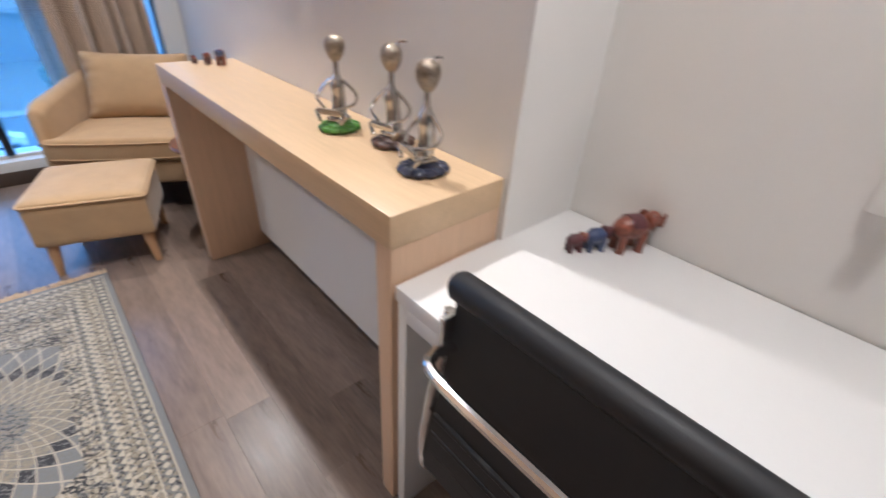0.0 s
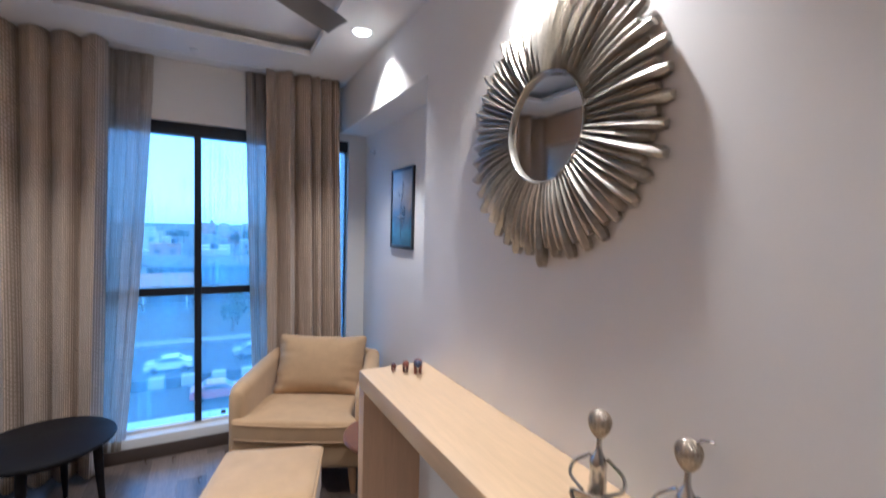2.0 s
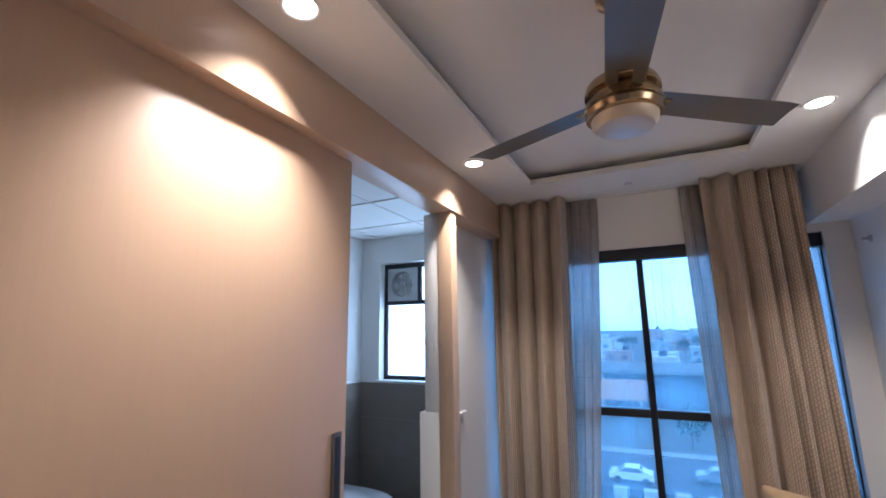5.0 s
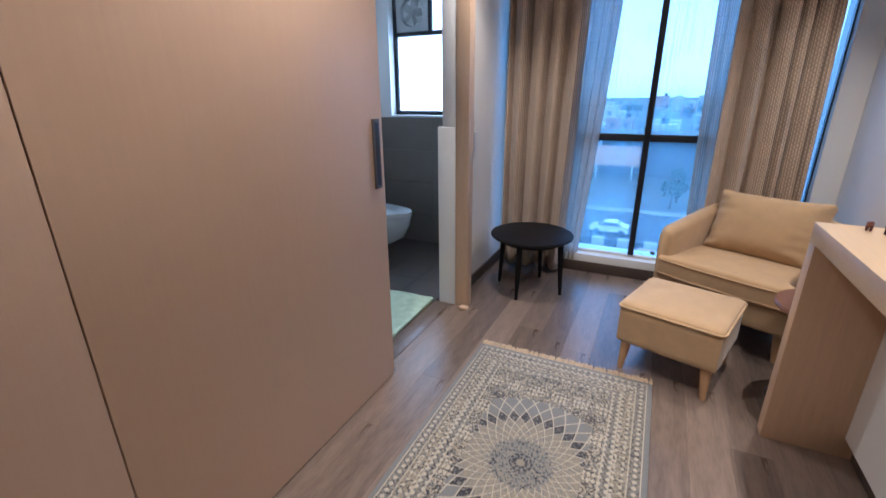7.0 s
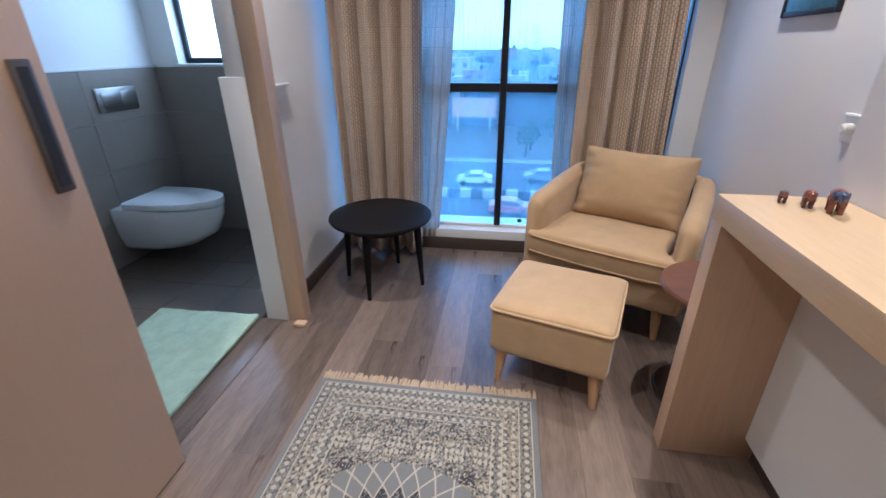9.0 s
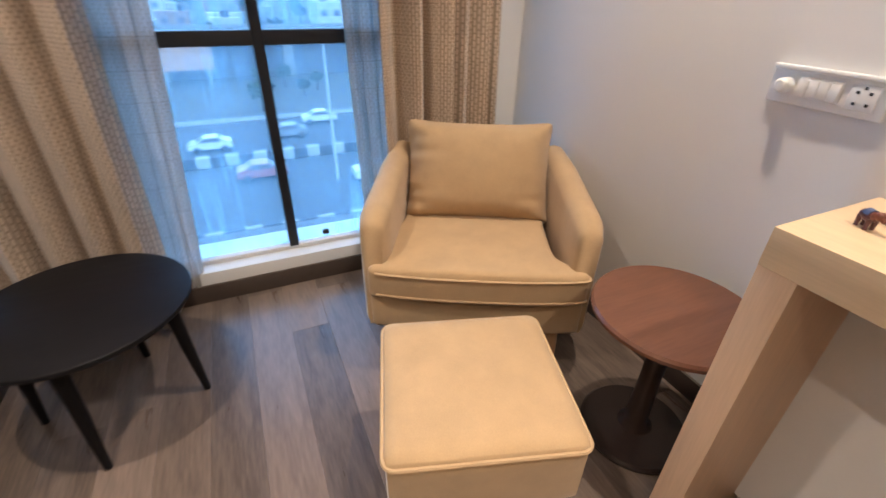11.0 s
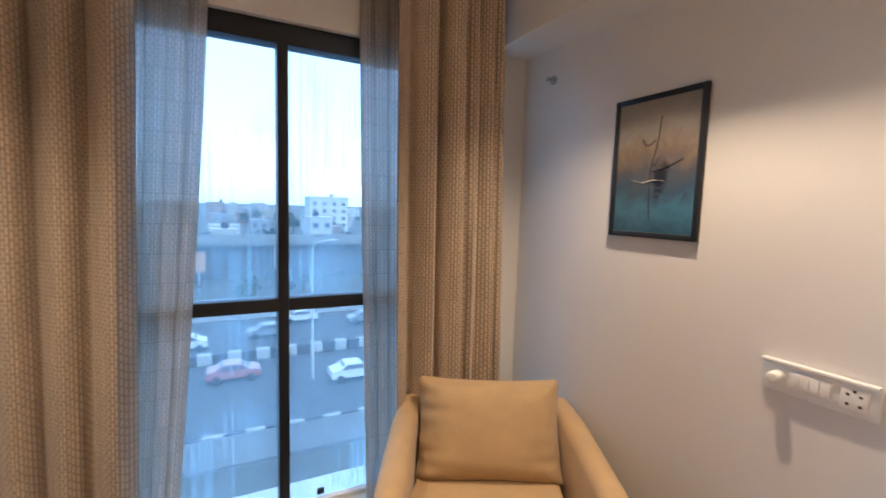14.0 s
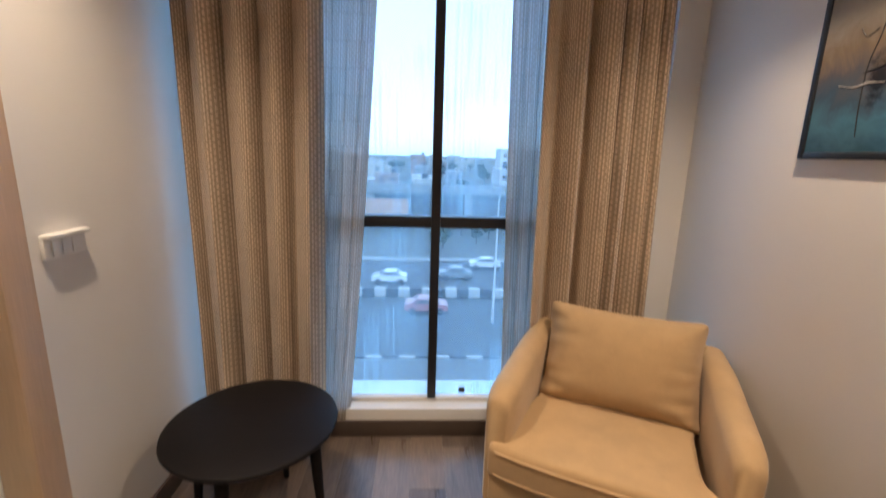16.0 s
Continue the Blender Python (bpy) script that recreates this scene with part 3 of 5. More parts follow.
def rounded_slab(outline, z0, z1, edge):
    """A block with rounded upper and lower edges over a plan outline."""
    def ring(k, z):
        n, out = len(outline), []
        for i in range(n):
            p, q, r = (Vector(outline[(i + d) % n]) for d in (-1, 0, 1))
            t = (r - p).normalized()
            out.append((q.x - t.y * k, q.y + t.x * k, z))
        return out
    rings = [ring(edge * (1 - math.sin(radians(a))), z0 + edge * (1 - math.cos(radians(a)))) for a in (0, 30, 60, 90)]
    rings += [ring(edge * (1 - math.cos(radians(a))), z1 - edge * (1 - math.sin(radians(a)))) for a in (0, 30, 60, 90)]
    return loft(rings)


def smooth_loop(points, steps=6):
    p = [Vector((*q, 0)) for q in points]
    n, out = len(p), []
    for i in range(n):
        a, b, c, d = p[i - 1], p[i], p[(i + 1) % n], p[(i + 2) % n]
        for s in range(steps):
            t = s / steps
            v = 0.5 * ((2 * b) + (c - a) * t + (2 * a - 5 * b + 4 * c - d) * t * t + (3 * b - a - 3 * c + d) * t ** 3)
            out.append((v.x, v.y))
    return out


SEAT = smooth_loop([(-0.345, 0.005), (-0.18, -0.012), (0, -0.016), (0.18, -0.012), (0.345, 0.005), (0.372, 0.03), (0.352, 0.07), (0.30, 0.10), (0.272, 0.16), (0.268, 0.35), (0.262, 0.57), (0, 0.58), (-0.262, 0.57), (-0.268, 0.35), (-0.272, 0.16), (-0.30, 0.10), (-0.352, 0.07), (-0.372, 0.03)])
bm = rounded_slab(SEAT, 0.31, 0.435, 0.022)
for v in bm.verts:
    if v.co.z > 0.42:
        v.co.z += 0.012 * max(0, 1 - (v.co.x / 0.36) ** 2)
bmesh.ops.triangulate(bm, faces=[f for f in bm.faces if len(f.verts) > 4])
part("seat_cushion", bm, FABRIC, ac, smooth=60)
for zz in (0.333, 0.418):
    part("piping", tube([(x, y - 0.003, zz) for x, y in SEAT[:48]], 0.0045, None, 6), PIPING, ac, "pale piping along the seat cushion")
BASE = smooth_loop([(-0.33, 0.02), (0, 0.005), (0.33, 0.02), (0.365, 0.05), (0.34, 0.12), (0.33, 0.35), (0.33, 0.63), (0, 0.66), (-0.33, 0.63), (-0.33, 0.35), (-0.34, 0.12), (-0.365, 0.05)])
part("base", rounded_slab(BASE, 0.17, 0.318, 0.02), FABRIC, ac, smooth=60)
for s in (-1, 1):
    rings = []
    for k in range(15):
        t = k / 14
        y = 0.055 + 0.60 * t
        cx = s * (0.354 - 0.018 * t - 0.015 * max(0, (t - 0.7) / 0.3))
        top = 0.612 + 0.060 * t - 0.02 * max(0, 1 - t / 0.10) ** 2
        bot, hw = 0.175, 0.05 - 0.008 * max(0, 1 - t / 0.08)
        ring_pts = [(cx + hw * c, y, bot + (0 if q < 0 else 0)) for c, q in ((-0.8, 0), (0.8, 0))]
        ring_pts += [(cx + hw, y, bot + 0.03), (cx + hw * 1.02, y, 0.4), (cx + hw, y, top - 0.04)]
        ring_pts += [(cx + hw * math.cos(radians(a)), y, top - 0.04 + 0.04 * math.sin(radians(a))) for a in (30, 60, 90, 120, 150)]
        ring_pts += [(cx - hw, y, top - 0.04), (cx - hw * 1.02, y, 0.4), (cx - hw, y, bot + 0.03)]
        rings.append(ring_pts)
    first = [(p[0] * 0.75 + s * 0.354 * 0.25, 0.035, p[2] - 0.012 if p[2] > 0.5 else p[2]) for p in rings[0]]
    part("armrest", loft([first] + rings), FABRIC, ac, smooth=60)
bm = cushion(0.66, 0.12, 0.50, 0.0, 0.05, None, pose(0, 0.635, 0.43, -9), 10)
part("backrest", bm, FABRIC, ac, smooth=60)
bm = cushion(0.58, 0.40, 0.17, 0.035, 0.03, None, None, 30, 4)
for v in bm.verts:
    ex, ey = min(1, abs(v.co.x) / 0.29), min(1, abs(v.co.y) / 0.20)
    v.co.z *= 1 - 0.90 * max(ex, ey) ** 6
    # pointed corners, slightly drawn-in sides and puckers along the seam
    v.co.x *= 1 - 0.045 * (1 - ey ** 2) * ex ** 4 + 0.02 * (ex * ey) ** 4
    v.co.y *= 1 - 0.05 * (1 - ex ** 2) * ey ** 4 + 0.03 * (ex * ey) ** 4
    v.co.z += 0.006 * noise.noise(Vector((v.co.x * 7, v.co.y * 7, 2.0)))
    v.co.z += 0.018 * ex ** 3 * noise.noise(Vector((v.co.x * 5, v.co.y * 34, 5.0))) + 0.012 * ey ** 3 * noise.noise(Vector((v.co.x * 26, v.co.y * 5, 8.0)))
bm.transform(pose(0, 0.505, 0.595, 68, 0, 0))
back_cushion = part("back_cushion", bm, FABRIC, ac, "plump creased beige back cushion", smooth=70)
for sx, sy in ((-0.29, 0.09), (0.29, 0.09), (-0.28, 0.58), (0.28, 0.58)):
    part("leg", tube([(sx, sy, 0.18), (sx * 1.05, sy + (0.02 if sy > 0.3 else -0.02), 0)], [0.028, 0.015], None, 12), LEGWOOD, ac)

# ---- ottoman ----
ot = thing("ottoman", pose(0.766, 3.10, 0, 0, 0, -17.6), "beige upholstered ottoman on tapered wooden legs", "ottoman")
bm = cushion(0.466, 0.460, 0.20, 0.0, 0.022, None, pose(0, 0, 0.258), 8)
part("body", bm, FABRIC, ot, smooth=60)
bm = cushion(0.468, 0.462, 0.046, 0.014, 0.022, None, pose(0, 0, 0.357), 14, 2)
part("top_cushion", bm, FABRIC, ot, smooth=60)
part("piping", rim(0.472, 0.466, 0.03, 0.360, 0.0055), PIPING, ot, "pale piping round the top")
for sx, sy in ((-0.185, -0.185), (0.185, -0.185), (-0.185, 0.185), (0.185, 0.185)):
    part("leg", tube([(sx, sy, 0.165), (sx * 1.06, sy * 1.06, 0)], [0.027, 0.014], None, 14), LEGWOOD, ot)

# ---- tables ----
bt = thing("coffee_table", pose(-0.19, 3.75, 0), "round black wooden coffee table by the curtain", "coffee table")
part("tabletop", lathe([(0.001, 0.405), (0.27, 0.405), (0.288, 0.412), (0.292, 0.42), (0.290, 0.428), (0.282, 0.432), (0.001, 0.432)], None, 64), BLACKWOOD, bt)
part("apron", lathe([(0.20, 0.37), (0.215, 0.37), (0.215, 0.405), (0.20, 0.405), (0.20, 0.37)], None, 48), BLACKWOOD, bt)
for k in range(4):
    a = radians(-96 + 90 * k)
    c, s = math.cos(a), math.sin(a)
    part("leg", tube([(0.215 * c, 0.215 * s, 0.405), (0.226 * c, 0.226 * s, 0.2), (0.240 * c, 0.240 * s, 0)], [0.022, 0.018, 0.011], None, 12), BLACKWOOD, bt)

st = thing("side_table", pose(1.325, 2.992, 0), "round reddish walnut side table beside the armchair", "side table")
part("tabletop", lathe([(0.001, 0.470), (0.205, 0.470), (0.220, 0.480), (0.222, 0.492), (0.216, 0.5), (0.001, 0.5)], None, 64), WALNUT, st)
part("column", lathe([(0.055, 0.03), (0.035, 0.06), (0.03, 0.25), (0.035, 0.44), (0.07, 0.47)], None, 28), SHADEWOOD, st)
part("foot", lathe([(0.001, 0), (0.165, 0), (0.168, 0.012), (0.16, 0.022), (0.06, 0.032), (0.001, 0.034)], None, 48), SHADEWOOD, st)

# ---- sunburst mirror ----
mi = thing("sunburst_mirror", pose(1.398, 1.960, 1.822), "round silver-leaf sunburst mirror hanging on the wall", "wall mirror")
rnd = random.Random(11)
NB = 80
for k in range(NB):
    a = 2 * math.pi * k / NB
    out = (0.388, 0.358, 0.374, 0.346)[k % 4] + rnd.uniform(-0.008, 0.008)
    lift, w1 = rnd.uniform(0.022, 0.034), out * math.pi / NB * 1.02
    w0 = 0.158 * math.pi / NB * 1.02
    rings = []
    for t in (0, 0.25, 0.5, 0.75, 0.94, 1.0):
        r = 0.155 + (out - 0.155) * t
        w = w0 + (w1 - w0) * t
        if t == 1.0:
            w *= 0.62
        h = 0.018 + (lift - 0.006) * math.sin(math.pi * (0.15 + 0.75 * t)) * (0.72 if t == 1 else 1)
        rings.append([(-0.006, -w, r), (-0.006 - h * 0.55, -w * 0.92, r), (-0.006 - h, -w * 0.15, r), (-0.006 - h * 0.92, w * 0.25, r), (-0.006 - h * 0.5, w * 0.95, r), (-0.006, w, r)])
    bm = loft(rings)
    bm.transform(Matrix.Rotation(a, 4, "X"))
    part("ray", bm, SILVERLEAF, mi, smooth=25)
ringm = [[(x, r * math.cos(2 * math.pi * i / 64), r * math.sin(2 * math.pi * i / 64)) for i in range(64)] for r, x in ((0.151, -0.008), (0.151, -0.026), (0.154, -0.034), (0.157, -0.034), (0.160, -0.028), (0.160, -0.008))]
part("inner_ring", loft(ringm, None, True, False), SILVERLEAF, mi, "thin silver-leaf inner ring")
part("mirror_glass", loft([[(x, 0.150 * math.cos(2 * math.pi * i / 64), 0.150 * math.sin(2 * math.pi * i / 64)) for i in range(64)] for x in (-0.004, -0.02)]), MIRROR, mi, "round mirror glass")

# ---- ceiling fan ----
cf = thing("ceiling_fan", pose(0.503, 2.31, 2.640), "three-blade brass and nickel ceiling fan at rest", "ceiling fan")
part("canopy", lathe([(0.045, 0), (0.052, -0.02), (0.046, -0.055), (0.018, -0.075)], None, 28), BRASS, cf)
part("rod", lathe([(0.012, -0.05), (0.012, -0.31)], None, 14), BRASS, cf)
part("motor", lathe([(0.03, -0.292), (0.07, -0.305), (0.096, -0.325), (0.104, -0.345), (0.104, -0.356), (0.090, -0.360), (0.090, -0.380), (0.106, -0.384), (0.108, -0.396), (0.100, -0.401), (0.100, -0.405), (0.108, -0.409), (0.104, -0.424), (0.092, -0.430)], None, 48), BRASS, cf)
part("bowl", lathe([(0.092, -0.428), (0.090, -0.445), (0.078, -0.459), (0.04, -0.467), (0.001, -0.469)], None, 40), surface("champagne_bowl", (0.60, 0.52, 0.42), 0.35, metal=0.25, vary=0.05), cf, "pale champagne lower bowl")
for a in (157, 37, -83):
    rings = []
    for t in [k / 8 for k in range(9)]:
        r = 0.085 + 0.485 * t
        w = 0.050 + 0.012 * t - (0.006 if t == 1 else 0)
        tw = radians(-7)
        rings.append([(r + (0.012 * q if t == 1 else 0), q * w * math.cos(tw), q * w * math.sin(tw) + dz + 0.006 * (1 - q * q)) for q, dz in ((-1, 0), (-0.5, 0.003), (0, 0.003), (0.5, 0.003), (1, 0), (0.5, -0.002), (0, -0.002), (-0.5, -0.002))])
    bm = loft(rings)
    bm.transform(pose(0, 0, -0.370, 0, 0, a))
    bl = part("blade", bm, BLADE, cf)
    bm = box(0.06, 0.15, -0.018, 0.018, -0.370, -0.362, 0.002)
    bm.transform(pose(0, 0, 0, 0, 0, a))
    part("bracket", bm, BRASS, bl)

# ---- downlights ----
# Rings and lenses, including the unseen pair added at y 0.50.
for lx, ly in DOWNLIGHTS:
    dl = thing("downlight", pose(lx, ly, 2.555), "lit round recessed ceiling downlight, the desk-end pair added unseen", "downlight", "ceiling downlights")
    part("trim_ring", lathe([(0.046, -0.001), (0.054, -0.006), (0.058, -0.005), (0.060, -0.0005)], None, 32), PLASTIC, dl)
    disc = part("lens", lathe([(0.001, -0.003), (0.047, -0.003), (0.047, -0.001), (0.001, -0.001)], None, 32), LED, dl, "glowing warm lens")
sd = thing("smoke_detector", pose(0.45, 4.03, 2.555), "small white ceiling sensor near the curtains", "sensor")
part("cap", lathe([(0.024, 0), (0.024, -0.01), (0.012, -0.016), (0.001, -0.017)], None, 24), PLASTIC, sd)

# ---- picture ----
def painting_mat():
    """Grey-beige cloud above, a dark hull in the middle, blue water below."""
    m, nt, b = nodes_of("abstract_painting")
    co = mapped(nt)
    sep = add(nt, "SeparateXYZ")
    nt.links.new(co, sep.inputs[0])
    nz = add(nt, "TexNoise", Scale=8.0, Detail=7.0, Roughness=0.65, Distortion=0.9)
    nt.links.new(co, nz.inputs[0])
    f = add(nt, "Math", operation="MULTIPLY_ADD")
    f.inputs[1].default_value = 0.20
    nt.links.new(nz.outputs[0], f.inputs[0]), nt.links.new(sep.outputs[2], f.inputs[2])
    r = add(nt, "MapRange")
    r.inputs[1].default_value, r.inputs[2].default_value = -0.14, 0.34
    nt.links.new(f.outputs[0], r.inputs[0])
    col = ramp(nt, r.outputs[0], (0.0, (0.03, 0.09, 0.13)), (0.20, (0.06, 0.17, 0.24)), (0.32, (0.05, 0.09, 0.13)), (0.46, (0.10, 0.10, 0.11)), (0.60, (0.23, 0.17, 0.12)), (0.78, (0.36, 0.32, 0.27)), (1.0, (0.27, 0.25, 0.22)))
    # dark smudge round the hull and its reflection
    mp = add(nt, "Mapping")
    mp.inputs["Scale"].default_value = (1, 11, 6.5)
    mp.inputs["Location"].default_value = (0, 0.25, 0.25)
    nt.links.new(co, mp.inputs[0])
    ln = add(nt, "VectorMath", operation="LENGTH")
    nt.links.new(mp.outputs[0], ln.inputs[0])
    wob = add(nt, "Math", operation="MULTIPLY_ADD")
    wob.inputs[1].default_value = 1.1
    n3 = add(nt, "TexNoise", Scale=22.0, Detail=6.0, Roughness=0.7)
    nt.links.new(co, n3.inputs[0])
    nt.links.new(n3.outputs[0], wob.inputs[0]), nt.links.new(ln.outputs["Value"], wob.inputs[2])
    shade = ramp(nt, wob.outputs[0], (0.75, (0.14, 0.14, 0.17)), (1.0, (1, 1, 1)))
    mx = add(nt, "MixRGB", blend_type="MULTIPLY", Fac=0.9)
    nt.links.new(col, mx.inputs[1]), nt.links.new(shade, mx.inputs[2])
    nt.links.new(mx.outputs[0], b.inputs["Base Color"])
    b.inputs["Roughness"].default_value = 0.25
    return m


pf = thing("framed_picture", pose(1.606, 3.528, 1.646), "abstract brown and teal painting in a black frame", "picture")
part("canvas", box(-0.012, -0.008, -0.16, 0.16, -0.235, 0.235), painting_mat(), pf)
for b in ((-0.017, -0.0005, -0.178, -0.158, -0.252, 0.252), (-0.017, -0.0005, 0.158, 0.178, -0.252, 0.252), (-0.017, -0.0005, -0.158, 0.158, -0.252, -0.232), (-0.017, -0.0005, -0.158, 0.158, 0.232, 0.252)):
    part("frame_bar", box(*b, 0.004), FRAMEMETAL, pf)
PALE = surface("pale_brush_paint", (0.42, 0.40, 0.36), 0.5, scale=40, vary=0.5)
DARKPAINT = surface("dark_brush_paint", (0.02, 0.02, 0.025), 0.5, scale=40, vary=0.4)
part("brush_stroke", tube(curve_points([(-0.0125, 0.085, -0.045), (-0.0125, 0.04, -0.055), (-0.0125, 0.0, -0.048), (-0.0125, -0.045, -0.052)]), [0.0012] * 8 + [0.0025] * 12 + [0.0012] * 5, None, 6), PALE, pf, "pale horizontal brush stroke")
for pts in ([(-0.0125, -0.02, 0.17), (-0.0125, -0.01, 0.08), (-0.0125, 0.01, 0.0), (-0.0125, 0.012, -0.10), (-0.0125, 0.005, -0.19)], [(-0.0125, 0.0, 0.09), (-0.0125, 0.03, 0.075), (-0.0125, 0.05, 0.10)], [(-0.0125, -0.11, 0.02), (-0.0125, -0.05, -0.005), (-0.0125, 0.02, -0.02)]):
    part("brush_stroke", tube(curve_points(pts, 6), 0.0015, None, 6), DARKPAINT, pf, "dark branching brush stroke")

# ---- sockets and switches ----
def socket_panel(m, label):
    sp = thing("socket_panel", m, label, "wall socket")
    part("plate", box(-0.014, 0, -0.125, 0.125, -0.045, 0.037, 0.004), PLASTIC, sp)
    part("top_ledge", box(-0.022, -0.002, -0.122, 0.126, 0.033, 0.044, 0.003), PLASTIC, sp)
    module = part("switch_module", box(-0.018, -0.013, -0.035, 0.06, -0.025, 0.022, 0.002), PLASTIC, sp)
    for k in range(4):
        part("rocker", box(-0.0205, -0.0175, -0.032 + 0.0228 * k, -0.0115 + 0.0228 * k, -0.021, 0.018, 0.001), PLASTIC, module)
    bm = lathe([(0.018, 0), (0.017, 0.026), (0.012, 0.032), (0.001, 0.033)], None, 24)
    bm.transform(pose(-0.013, 0.085, -0.002, 0, -90, 0))
    part("regulator_knob", bm, PLASTIC, sp)
    face = part("socket_face", box(-0.018, -0.013, -0.105, -0.05, -0.03, 0.025, 0.002), PLASTIC, sp)
    for hy, hz in ((-0.065, 0.008), (-0.09, 0.008), (-0.0775, 0.018), (-0.065, -0.016), (-0.09, -0.016)):
        part("pin_hole", box(-0.0186, -0.0178, hy - 0.0032, hy + 0.0032, hz - 0.0032, hz + 0.0032), DARKHOLE, face)


socket_panel(pose(1.606, 3.003, 1.05), "white socket and switch panel on the wall")
socket_panel(pose(1.68, 0.478, 1.036), "white socket panel on the wall above the desk")
sw = thing("switch_panel", pose(-0.60, 3.565, 1.092), "white switch panel on the wall", "light switch")
part("plate", box(0, 0.012, -0.072, 0.072, -0.022, 0.045, 0.004), PLASTIC, sw)
part("top_ledge", box(0.004, 0.03, -0.072, 0.072, 0.035, 0.047, 0.003), PLASTIC, sw)
for k in range(3):
    part("rocker", box(0.012, 0.017, -0.05 + 0.034 * k, -0.02 + 0.034 * k, -0.014, 0.028, 0.002), PLASTIC, sw)
hk = thing("wall_hook", pose(1.606, 4.09, 2.075), "small round steel wall fitting", "wall fitting")
bm = lathe([(0.02, 0), (0.02, 0.006), (0.008, 0.012), (0.008, 0.03), (0.012, 0.034), (0.001, 0.04)], None, 20)
bm.transform(pose(0, 0, 0, 0, -90, 0))
part("fitting", bm, STEEL, hk)

# ---- figurines ----
def figurine(m, base_mat, label, lean, flute):
    """A seated wire musician with a woven ball head on a lumpy base: one mesh."""
    bm = bmesh.new()
    rr = random.Random(label)
    n = 0
    for k in range(11):
        a = 2 * math.pi * k / 11
        ball(bm, (0.042 * math.cos(a), 0.036 * math.sin(a), 0.009), (0.018, 0.018, 0.009 + rr.uniform(0, 0.003)), 10)
    ball(bm, (0, 0, 0.012), (0.042, 0.036, 0.013), 12)
    mark(bm, n, 0)
    bm.faces.ensure_lookup_table()
    n = len(bm.faces)
    box(-0.026, 0.022, -0.022, 0.022, 0.022, 0.036, 0.004, bm)
    tube(curve_points([(0, 0, 0.03), (0.004, lean * 0.5, 0.075), (0, lean, 0.115), (0, lean, 0.15), (0, lean, 0.175)], 4), [0.02, 0.02, 0.019, 0.018, 0.018, 0.017, 0.017, 0.018, 0.019, 0.016, 0.011, 0.007, 0.006, 0.006, 0.006, 0.006, 0.006], bm, 12)
    for s in (-1, 1):
        tube(curve_points([(0, lean + s * 0.018, 0.128), (0.004, lean + s * 0.052, 0.098), (-0.014, lean + s * 0.055, 0.076), (-0.034, s * 0.02, 0.062)], 4), 0.004, bm, 6)
        tube(curve_points([(0.0, s * 0.014, 0.035), (-0.03, s * 0.045, 0.05), (-0.04, s * 0.03, 0.028)], 4), 0.005, bm, 6)
    box(-0.044, -0.036, -0.035, 0.035, 0.046, 0.062, 0.002, bm)
    if flute:
        tube([(0.0, lean - 0.006, 0.215), (0.004, lean - 0.02, 0.235), (0.004, lean - 0.04, 0.238)], 0.0028, bm, 6)
    mark(bm, n, 1)
    n = len(bm.faces)
    for v in ball(bm, (0, lean, 0.199), (0.022, 0.022, 0.030), 20):
        v.co.x *= 1 + 8 * (v.co.z - 0.199)
        v.co.y = lean + (v.co.y - lean) * (1 + 8 * (v.co.z - 0.199))
    for k in range(9):
        a = math.pi * k / 9
        pts = [(0.0228 * math.cos(t) * (1 + 0.24 * math.sin(t)) * math.cos(a), lean + 0.0228 * math.cos(t) * (1 + 0.24 * math.sin(t)) * math.sin(a), 0.199 + 0.0305 * math.sin(t)) for t in [2 * math.pi * q / 20 for q in range(21)]]
        tube(pts, 0.0013, bm, 5)
    mark(bm, n, 2)
    ob = part("figurine", bm, [base_mat, PEWTER, WOVENHEAD])
    ob.matrix_basis = m
    return tagged(ob, label, "figurine", "musician figurines")


figurine(pose(1.275, 1.632, 0.92, 0, 0, 25), LEAFGREEN, "silver wire musician figurine on a green base", 0.0, False)
figurine(pose(1.325, 1.460, 0.92, 0, 0, 12), BROWNSTONE, "silver wire musician figurine on a brown base", 0.006, True)
figurine(pose(1.275, 1.283, 0.92, 0, 0, -10), NAVY, "silver wire musician figurine on a dark blue base", -0.006, True)


